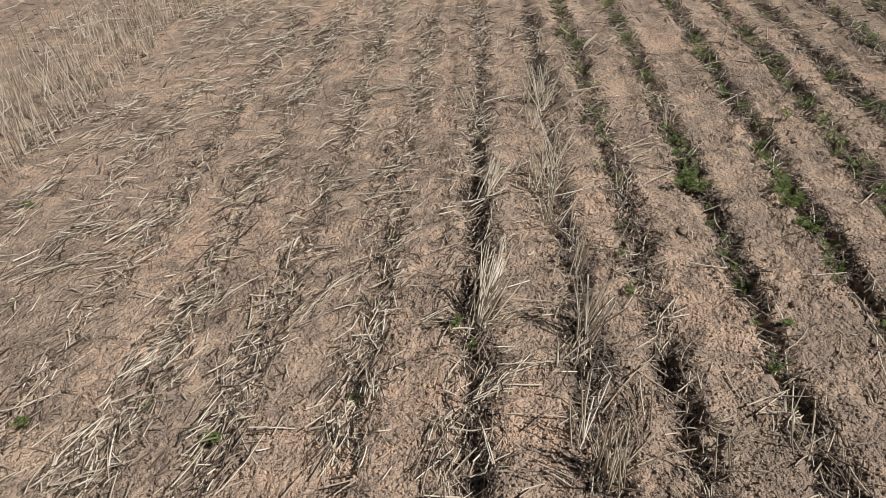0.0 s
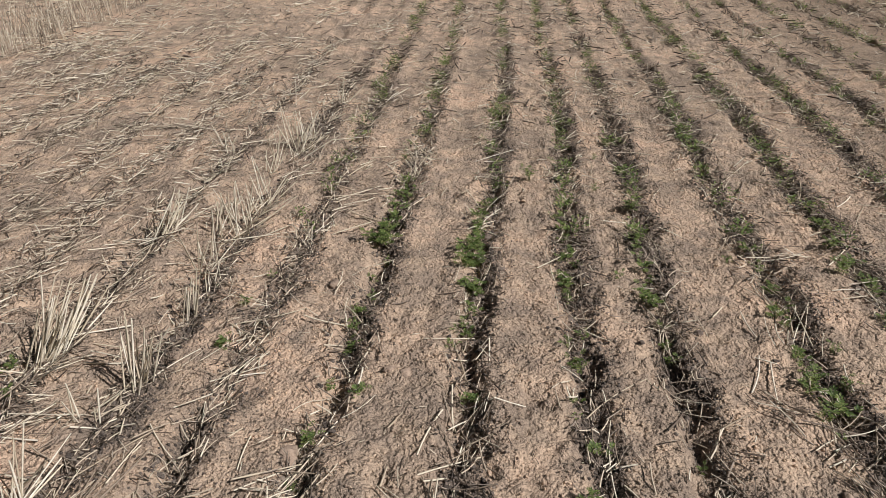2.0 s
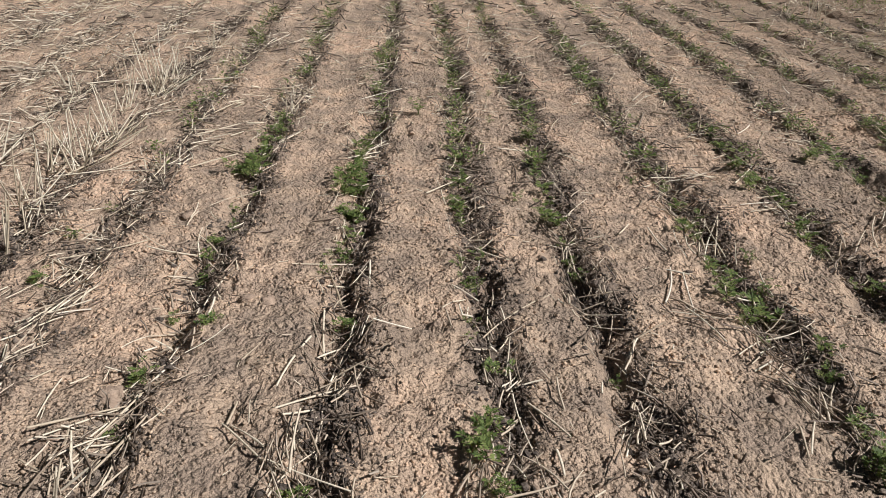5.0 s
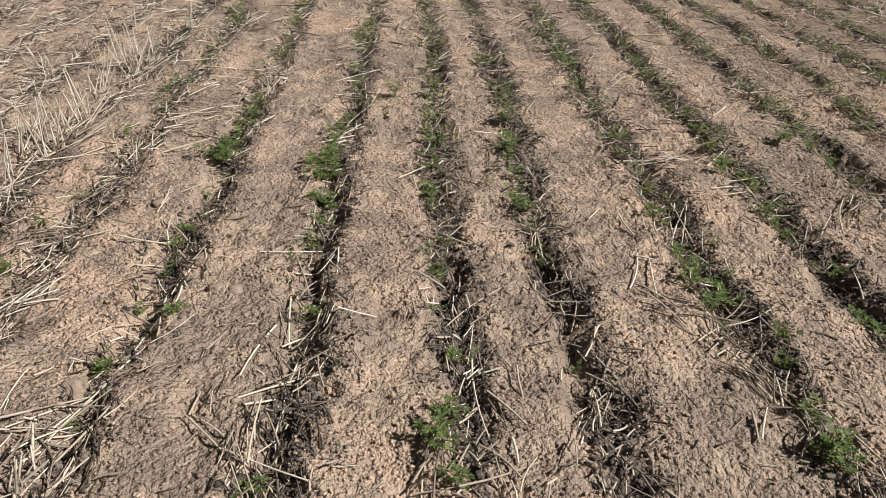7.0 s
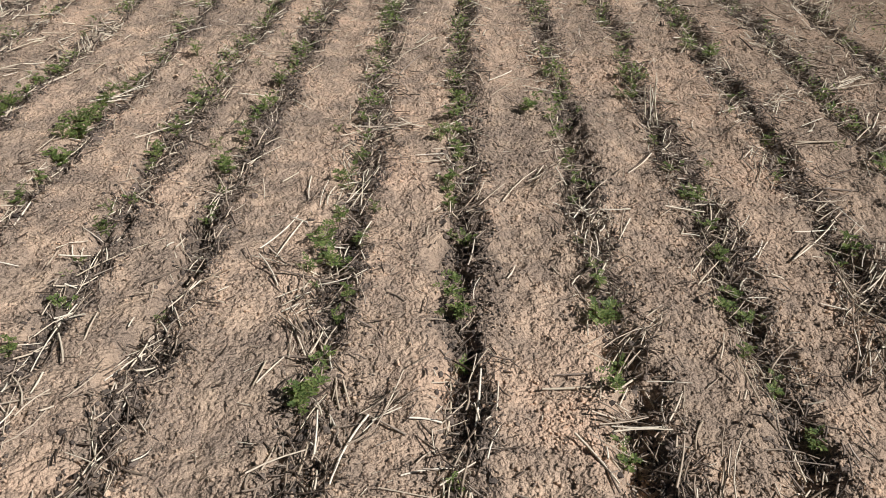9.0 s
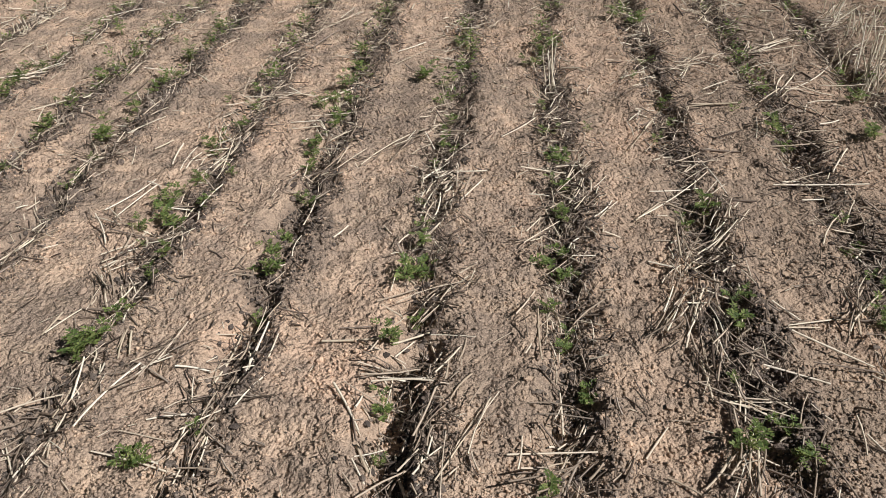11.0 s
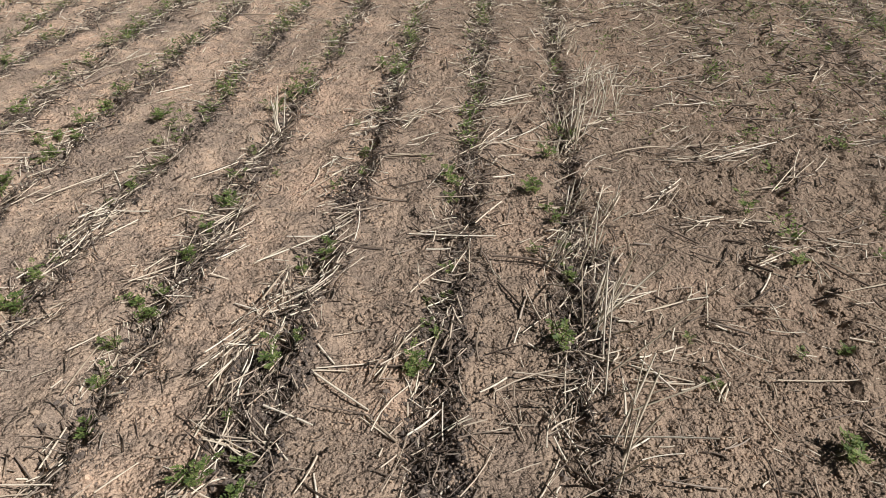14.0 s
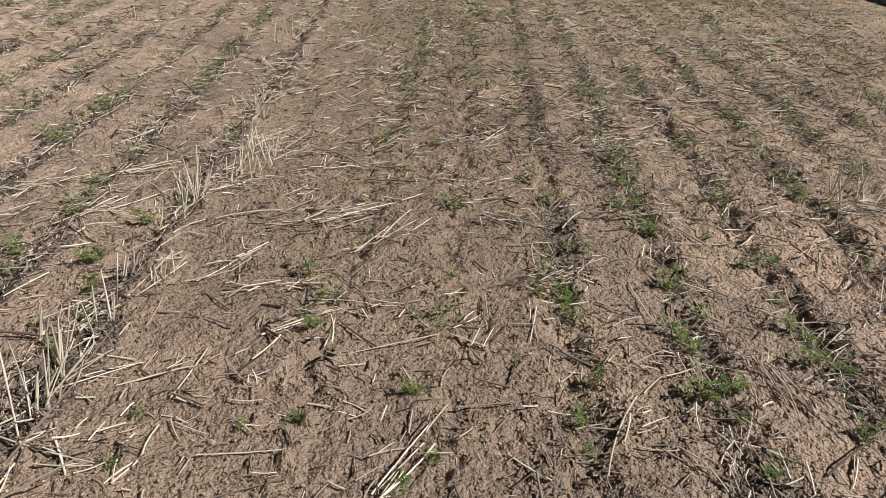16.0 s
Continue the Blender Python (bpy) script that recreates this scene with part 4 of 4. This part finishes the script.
tufts([(2.89, 1.02, 0.28), (2.9, 1.29, 0.22), (2.89, 1.19, 0.2), (2.92, 1.54, 0.15), (2.96, 2.32, 0.2), (2.94, 2.25,
     0.18), (3.01, 2.9, 0.14), (3, 3.24, 0.1), (3, 1.78, 0.1), (2.88, 0.84, 0.22), (2.86, 2.12, 0.1), (2.89, 2.4,
     0.14), (2.92, 2.46, 0.13), (2.96, 3.46, 0.12), (2.6, 4.52, 0.08), (2.61, 5.02, 0.1), (3.06, 4.56, 0.08), (5.41,
     2.37, 0.12)], (-6, 10), THIN, (5, 10), 0.25, (0.016, 0.045), 10)
tufts([(6.55, 4.89, 0.1), (2.88, 1.81, 0.12), (2.82, 1.47, 0.12), (3.05, 2.74, 0.13), (3.13, 2.81, 0.12), (3.05, 2.5,
     0.13), (3.12, 2.56, 0.12), (3.05, 2.95, 0.1)], (-6, 10), THIN, (5, 10), 0.25, (0.016, 0.045), 10)
BUNDLE = "bundle of long pale straw leaning over out of a furrow"
tufts([(-1.43, 1.38, 0.25), (-1.40, 1.49, 0.24), (-1.4, 2.2, 0.2), (-1.42, 1.44, 0.22)], (-28, 26), BUNDLE, (13, 20), 0.2, (0.014, 0.03), 7)


def stubble_strip():
    """The unworked strip of thick standing stubble."""
    n = 2600
    x = -3.65 - np.abs(rng.normal(0, 0.5, n))
    y = 1.6 + 9.5 * rng.uniform(0, 1, n) ** 1.2
    x = np.where(rng.uniform(0, 1, n) < 0.6, -3.66 - 0.28 * np.round((-3.66 - x) / 0.28) + rng.normal(0, 0.035, n), x)
    h = rng.uniform(0.09, 0.2, n)
    mid = np.stack([x, y, height(x, y) + h * 0.45], 1)
    v, f = tubes(mid, rng.uniform(0, 6.28, n), h, rng.uniform(0.0018, 0.003, n), rng.normal(0, 0.006, n), 4, 2,
                 radians(90) - np.abs(rng.normal(0, 0.25, n)))
    me = mesh_of("stubble", v, f)
    me.materials.append(STRAW)
    tagged(new("stubble", me), "thick pale standing cereal stubble", "stubble", kind="stuff")


stubble_strip()


# ---- seedlings ----
def leaflets(points, outs, sizes):
    """Small folded leaves, four triangles each, at points, pointing outwards."""
    vs, fs = [], []
    for p, o, s in zip(points, outs, sizes):
        o = o.normalized()
        side = o.cross(Vector((0, 0, 1)))
        side = side.normalized() if side.length > 1e-3 else Vector((1, 0, 0))
        up = side.cross(o)
        b = len(vs)
        vs += [p, p + o * s * 0.5 + side * s * 0.24 + up * s * 0.07, p + o * s, p + o * s * 0.5 - side * s * 0.24 + up * s * 0.07,
               p + o * s * 0.52]
        fs += [(b, b + 1, b + 4), (b + 1, b + 2, b + 4), (b + 2, b + 3, b + 4), (b + 3, b, b + 4)]
    return vs, fs


def shoot(seed, tall, lean, turn, nodes):
    """One stem with its feathered leaves: the corners and faces of both."""
    g = random.Random(seed)
    way = Vector((math.cos(turn), math.sin(turn), 0))
    curve = [Vector((0, 0, -0.006)) + way * (lean * tall * (k / 6) ** 1.3) + Vector((g.gauss(0, 1), g.gauss(0, 1), 0)) * 0.0012
             + Vector((0, 0, tall * (k / 6) * (1 - 0.25 * lean * k / 6))) for k in range(7)]
    pts, outs, sizes = [], [], []
    for j in range(nodes):
        t = 0.22 + 0.78 * (j + 0.6) / nodes
        i = min(5, int(t * 6))
        p = curve[i].lerp(curve[i + 1], t * 6 - i)
        a = turn + j * 2.4 + g.uniform(-0.5, 0.5)
        out = Vector((math.cos(a), math.sin(a), g.uniform(0.15, 0.8))).normalized()
        reach = g.uniform(0.014, 0.027) * (1.15 - 0.4 * t)
        across = out.cross(Vector((0, 0, 1))).normalized()
        pairs = g.randint(3, 5)
        for q in range(pairs):
            b = p + out * reach * (q + 1) / pairs - Vector((0, 0, 0.004)) * (q / pairs) ** 2
            for sg in (-1, 1):
                pts.append(b)
                outs.append(across * sg + out * 0.6 + Vector((0, 0, g.uniform(-0.1, 0.5))))
                sizes.append(g.uniform(0.007, 0.0115))
        pts.append(p + out * reach)
        outs.append(out)
        sizes.append(0.009)
    return curve, leaflets(pts, outs, sizes)


def stem_mesh(curve):
    vs, fs = [], []
    for k, p in enumerate(curve):
        r = 0.0013 * (1 - 0.09 * k)
        vs += [p + Vector((math.cos(a), math.sin(a), 0)) * r for a in (0, 1.57, 3.14, 4.71)]
    for k in range(len(curve) - 1):
        for a in range(4):
            fs.append((4 * k + a, 4 * k + (a + 1) % 4, 4 * k + 4 + (a + 1) % 4, 4 * k + 4 + a))
    me = bpy.data.meshes.new("stem")
    me.from_pydata(vs, [], fs)
    me.materials.append(STEM)
    return me


def seedling(seed, stems):
    """A young pulse plant, about 7 cm tall: stems with their leaves."""
    g = random.Random(seed)
    top = new("seedling")
    for k in range(stems):
        curve, (vs, fs) = shoot(seed * 10 + k, g.uniform(0.045, 0.075), g.uniform(0.1, 0.75), g.uniform(0, 6.28), g.randint(4, 6))
        stem = part("stem", stem_mesh(curve), STEM, top)
        me = bpy.data.meshes.new("leaves")
        me.from_pydata(vs, [], fs)
        part("leaves", me, LEAF, stem)
    return tagged(top, "young green pulse seedling with small feathery leaves in a drill row", "plant", "seedlings")


KINDS = [seedling(100 + k, n) for k, n in enumerate((1, 2, 2, 3, 3, 4, 4, 5))]
used = set()


def sow(places):
    """Seedlings at (x, y, height)."""
    for x, y, h in places:
        if y > 3.6:
            continue
        lo, hi = (0, 3) if h < 0.055 else (2, 6) if h < 0.075 else (4, 8)
        k = int(rng.integers(lo, hi))
        z = float(height(np.array([x]), np.array([y]))[0])
        m = pose(x, y - 0.012, z, rng.normal(0, 5), rng.normal(0, 5), rng.uniform(0, 360))
        squat = Matrix.Diagonal((h / 0.072, h / 0.072, h / 0.092, 1))
        if k not in used:
            used.add(k)
            KINDS[k].matrix_basis = m @ squat
        else:
            old = KINDS[k].scale.copy()
            KINDS[k].scale = (1, 1, 1)
            copy_thing(KINDS[k], m @ squat)
            KINDS[k].scale = old


sow([(-3.39, 2.25, 0.07)])
sow([(-2.73, 1, 0.06)])
sow([(-2.13, 0.92, 0.06), (-2.38, 1.06, 0.05)])
sow([(-1.77, 1.1, 0.05)])
sow([(-1.42, 1.29, 0.05), (-1.48, 1.4, 0.06)])
sow([(-0.92, 1.53, 0.06), (-0.91, 1.74, 0.05), (-0.88, 1.95, 0.05)])
sow([(-0.57, 1.03, 0.05), (-0.56, 1.16, 0.07), (-0.48, 1.36, 0.06), (-0.56, 1.39, 0.05), (-0.53, 1.55, 0.04), (-0.56,
     1.69, 0.04), (-0.55, 1.79, 0.04), (-0.55, 2, 0.04), (-0.52, 2.19, 0.09), (-0.54, 2.35, 0.07), (-0.52, 2.69,
     0.07), (-0.55, 3.03, 0.05), (-0.5, 3.56, 0.05)])
sow([(-0.21, 0.86, 0.06), (-0.17, 1.37, 0.06), (-0.24, 1.59, 0.05), (-0.21, 1.72, 0.06), (-0.19, 1.94, 0.07), (-0.22,
     2.04, 0.07), (-0.2, 2.19, 0.09), (-0.19, 2.3, 0.07), (-0.17, 3.15, 0.06), (-0.2, 3.28, 0.05), (-0.14, 3.51,
     0.05), (-0.14, 3.89, 0.05), (-0.14, 4.21, 0.06)])
sow([(0.13, 0.75, 0.05), (0.12, 0.85, 0.06), (0.09, 0.95, 0.09), (0.12, 1.01, 0.06), (0.14, 1.19, 0.06), (0.12, 1.31,
     0.05), (0.11, 1.38, 0.05), (0.16, 1.65, 0.05), (0.14, 1.89, 0.06), (0.11, 2, 0.06), (0.17, 2.07, 0.05), (0.15,
     2.29, 0.06), (0.15, 2.48, 0.07), (0.02, 2.8, 0.08), (0.13, 3.04, 0.05), (0.16, 3.24, 0.05), (0.16, 3.67, 0.05),
     (0.25, 3.69, 0.06), (0.24, 3.94, 0.07), (0.17, 4.29, 0.06)])
sow([(0.39, 1.16, 0.04), (0.4, 1.64, 0.05), (0.38, 1.9, 0.07), (0.41, 1.99, 0.05), (0.3, 2.01, 0.05), (0.39, 2.23,
     0.06), (0.42, 2.52, 0.06), (0.45, 2.62, 0.05), (0.3, 2.72, 0.05), (0.44, 2.74, 0.05), (0.42, 2.9, 0.07), (0.33,
     3.07, 0.05), (0.41, 3.26, 0.07), (0.45, 3.66, 0.05)])
sow([(0.78, 0.87, 0.08), (0.79, 0.91, 0.09), (0.8, 0.98, 0.05), (0.81, 1.03, 0.07), (0.82, 1.15, 0.06), (0.84, 1.21,
     0.06), (0.75, 1.27, 0.03), (0.72, 1.32, 0.07), (0.78, 1.39, 0.1), (0.83, 1.47, 0.06), (0.75, 1.47, 0.09), (0.75,
     1.55, 0.05), (0.87, 1.63, 0.05), (0.78, 1.64, 0.05), (0.76, 1.8, 0.08), (0.79, 1.99, 0.06), (0.71, 2.14, 0.05),
     (0.82, 2.23, 0.04), (0.75, 2.38, 0.05), (0.8, 2.73, 0.05)])
sow([(0.77, 2.95, 0.04), (0.78, 3.46, 0.06), (0.8, 3.67, 0.08), (0.66, 3.94, 0.06), (0.83, 4.02, 0.07)])
sow([(1.02, 0.61, 0.07), (1.1, 0.7, 0.05), (1.11, 1.02, 0.06), (1.07, 1.18, 0.03), (1.1, 1.36, 0.06), (1.13, 1.49,
     0.07), (1.09, 1.75, 0.08), (1.13, 2, 0.06), (1.06, 2.06, 0.07), (1.08, 2.13, 0.06), (1.09, 2.27, 0.07), (1.13,
     2.43, 0.07), (1.09, 2.66, 0.06), (1.13, 3.27, 0.05), (1.14, 3.72, 0.06)])
sow([(1.44, 0.65, 0.05), (1.44, 0.76, 0.07), (1.44, 0.94, 0.07), (1.48, 1.03, 0.06), (1.44, 1.18, 0.09), (1.52, 1.75,
     0.05), (1.47, 1.98, 0.06), (1.45, 2.13, 0.06), (1.46, 2.26, 0.07), (1.56, 2.3, 0.05), (1.37, 2.33, 0.09), (1.5,
     2.43, 0.06), (1.49, 2.69, 0.06), (1.5, 3.79, 0.05), (1.5, 4.37, 0.07), (1.33, 4.85, 0.06)])
sow([(1.74, 0.6, 0.06), (1.82, 0.83, 0.07), (1.79, 0.95, 0.06), (1.76, 1.06, 0.06), (1.76, 1.23, 0.07), (1.83, 1.42,
     0.07), (1.81, 1.74, 0.08), (1.93, 1.92, 0.04), (1.79, 2.49, 0.09), (1.79, 2.67, 0.07), (1.85, 2.84, 0.05), (1.91,
     3.15, 0.06), (1.83, 3.33, 0.07), (1.84, 3.53, 0.05), (1.78, 3.58, 0.06), (1.83, 3.85, 0.06)])
sow([(2.17, 0.68, 0.06), (2.1, 0.69, 0.08), (2.18, 0.76, 0.06), (2.11, 0.87, 0.04), (2.16, 1.02, 0.08), (2.19, 1.11,
     0.05), (2.19, 1.48, 0.09), (2.13, 2.32, 0.05), (2.23, 2.48, 0.05), (2.23, 2.9, 0.09), (2.14, 2.98, 0.08), (2.16,
     3.31, 0.06), (2.14, 3.84, 0.07), (2.27, 3.91, 0.07), (2.17, 4.1, 0.08)])
sow([(2.48, 1.04, 0.08), (2.48, 1.18, 0.04), (2.49, 1.28, 0.04), (2.52, 1.33, 0.05), (2.53, 1.43, 0.05), (2.51, 1.94,
     0.09), (2.41, 2.06, 0.05), (2.55, 2.41, 0.05), (2.58, 3.75, 0.05), (2.51, 3.82, 0.05)])
sow([(2.8, 1.16, 0.09), (2.75, 1.52, 0.05), (2.82, 1.76, 0.06), (2.78, 1.86, 0.08), (2.82, 2.14, 0.08), (2.84, 2.28,
     0.05)])
sow([(3.13, 1.02, 0.05), (3.11, 1.21, 0.05)])
sow([(3.36, 0.86, 0.08), (3.44, 0.87, 0.07), (3.35, 1.14, 0.05), (3.46, 1.17, 0.05), (3.46, 1.51, 0.06), (3.42, 1.58,
     0.04), (3.42, 1.8, 0.09)])
sow([(3.71, 0.98, 0.06), (3.77, 1.04, 0.05), (3.72, 1.26, 0.06), (3.73, 1.6, 0.05), (3.84, 2.95, 0.06)])
sow([(4.1, 1.15, 0.06), (4.17, 1.3, 0.06), (4.17, 1.68, 0.08), (4.1, 1.68, 0.06), (4.23, 1.97, 0.05), (4.24, 2.4,
     0.05), (4.2, 2.54, 0.06), (4.26, 3.36, 0.06)])
sow([(4.46, 0.98, 0.06), (4.47, 1.16, 0.05), (4.4, 1.22, 0.09), (4.48, 1.25, 0.08), (4.44, 1.4, 0.07), (4.44, 1.48,
     0.08), (4.46, 1.85, 0.05), (4.54, 2.09, 0.07), (4.48, 2.3, 0.06), (4.55, 2.31, 0.09), (4.58, 2.48, 0.08), (4.62,
     2.73, 0.06), (4.61, 3.09, 0.05)])
sow([(4.73, 1.09, 0.07), (4.74, 1.37, 0.08), (4.75, 1.52, 0.07), (4.78, 1.86, 0.06), (4.73, 2.06, 0.05), (4.82, 2.17,
     0.05), (4.71, 3.75, 0.05), (4.7, 4.35, 0.06), (4.72, 5.42, 0.06)])
sow([(5.21, 2.41, 0.09), (5.23, 2.55, 0.09), (5.21, 5.47, 0.06), (5.21, 5.78, 0.08)])
sow([(5.35, 3.17, 0.05), (5.42, 3.38, 0.06)])
sow([(6.5, 5.82, 0.06)])

sow([(-0.55, 2.22, 0.1), (-0.53, 2.3, 0.1), (-0.52, 2.46, 0.08), (-0.5, 2.62, 0.08), (-0.2, 1.96, 0.09), (-0.19, 2.08, 0.1), (-0.21, 2.16, 0.09),
     (-0.18, 2.36, 0.08), (0.12, 1.95, 0.08), (0.14, 2.12, 0.08), (0.13, 2.36, 0.08), (0.14, 1.5, 0.07), (0.4, 1.84, 0.08), (0.4, 2.06, 0.08)])
for row in ROWS_B[2:7]:
    for y in rng.uniform(0.95, 3.4, 8):
        sow([(float(row_x(row, np.array([y]))[0]) + rng.normal(0, 0.035), float(y), rng.uniform(0.04, 0.075))])
for row in ROWS[3:14]:
    y = 1.05 if row[0] > 1 else 1.5
    while y < 2.5:
        y += rng.uniform(0.07, 0.17)
        thick = float(lump(np.array([y]), np.array([row[0] * 13.7]), 0.5, 61)[0])
        if thick < rng.uniform(-1.0, 0.5) or (row[0] > 2.3 and rng.uniform() < 0.55):
            continue
        sow([(float(row_x(row, np.array([y]))[0]) - 0.015 + rng.normal(0, 0.014), float(y), rng.uniform(0.045, 0.065) + 0.02 * max(0, thick))])
for k in range(8):
    if k not in used:
        sow([(0.4 + 0.35 * k, 3.5, (0.05, 0.05, 0.05, 0.06, 0.06, 0.08, 0.08, 0.08)[k])])


def far_crop():
    """Young plants further along the rows."""
    vs, fs, stands = [], [], []
    g = random.Random(5)
    for row in ROWS[2:14] + ROWS_B[:10]:
        y = 2.2 if row[0] < 3 else 1.5
        while y < 19:
            y += g.expovariate(1) * (0.07 if row[0] < 2.6 else 0.12) * (1.1 if y < 3.2 else 0.85)
            if g.random() < 0.25 - 0.5 * float(lump(np.array([y]), np.array([row[0] * 13.7]), 0.5, 61)[0]):
                continue
            x = float(row_x(row, np.array([y]))[0]) + g.gauss(0, 0.02)
            stands.append((x, y))
    ground = height(np.array([p[0] for p in stands]), np.array([p[1] for p in stands]))
    for (x, y), z in zip(stands, ground):
        base = Vector((x, y, float(z)))
        tall = g.uniform(0.03, 0.08)
        pts, outs, sizes = [], [], []
        for k in range(22):
            a, u = g.uniform(0, 6.28), g.uniform(0.2, 1)
            out = Vector((math.cos(a), math.sin(a), g.uniform(-0.1, 0.8)))
            pts.append(base + Vector((out.x, out.y, 0)) * g.uniform(0, 0.03) + Vector((0, 0, tall * u)))
            outs.append(out)
            sizes.append(g.uniform(0.012, 0.02) * (1 + 0.06 * max(0, y - 6)))
        v, f = leaflets(pts, outs, sizes)
        fs += [tuple(i + len(vs) for i in t) for t in f]
        vs += v
    spots = []
    for k in range(11000):
        y = 1.6 + 17 * g.random() ** 1.2
        x = g.uniform(3.1, 4.6 + 0.62 * y)
        if x < 8 + 0.06 * y and g.random() < (y - 1.6) / 5 and g.random() < (x - 2.6) / 1.2:
            spots.append((x, y))
    ground = height(np.array([p[0] for p in spots]), np.array([p[1] for p in spots]))
    for (x, y), z in zip(spots, ground):
        base = Vector((x, y, float(z)))
        pts = [base + Vector((g.gauss(0, 0.025), g.gauss(0, 0.025), g.uniform(0.005, 0.05))) for _ in range(6)]
        outs = [Vector((g.gauss(0, 1), g.gauss(0, 1), g.uniform(0, 1))) for _ in range(6)]
        v, f = leaflets(pts, outs, [g.uniform(0.011, 0.015 + 0.0024 * y) for _ in range(6)])
        fs += [tuple(i + len(vs) for i in t) for t in f]
        vs += v
    me = bpy.data.meshes.new("young_crop")
    me.from_pydata(vs, [], fs)
    me.materials.append(LEAF)
    tagged(new("young_crop", me), "young green crop and weeds in thin rows further off", "crop", kind="stuff")


far_crop()


# ---- low concrete bank along the field ----
def boundary_wall():
    bm = bmesh.new()
    prev = None
    for k in range(60):
        y = -6 + k * 0.7
        x = 8.15 + 0.065 * y + 0.012 * math.sin(k * 2.1)
        ring = [bm.verts.new((x + a, y, b + 0.006 * math.sin(k * 1.7 + a * 9))) for a, b in
                ((0, -0.15), (0.005, 0.05), (0.01, 0.075), (0.04, 0.085), (0.10, 0.085), (1.25, 0.54), (1.3, 0.55), (1.55, 0.55),
                 (1.58, 0.53), (1.6, -0.15))]
        if prev:
            for i in range(10):
                bm.faces.new((prev[i], prev[(i + 1) % 10], ring[(i + 1) % 10], ring[i]))
        else:
            bm.faces.new(ring)
        prev = ring
    bm.faces.new(prev[::-1])
    bmesh.ops.recalc_face_normals(bm, faces=bm.faces)
    me = bpy.data.meshes.new("wall_east")
    bm.to_mesh(me)
    bm.free()
    me.materials.append(CONCRETE)
    tagged(new("wall_east", me), "low sloping concrete bank with a kerb beside the field", "wall", kind="structure")


boundary_wall()
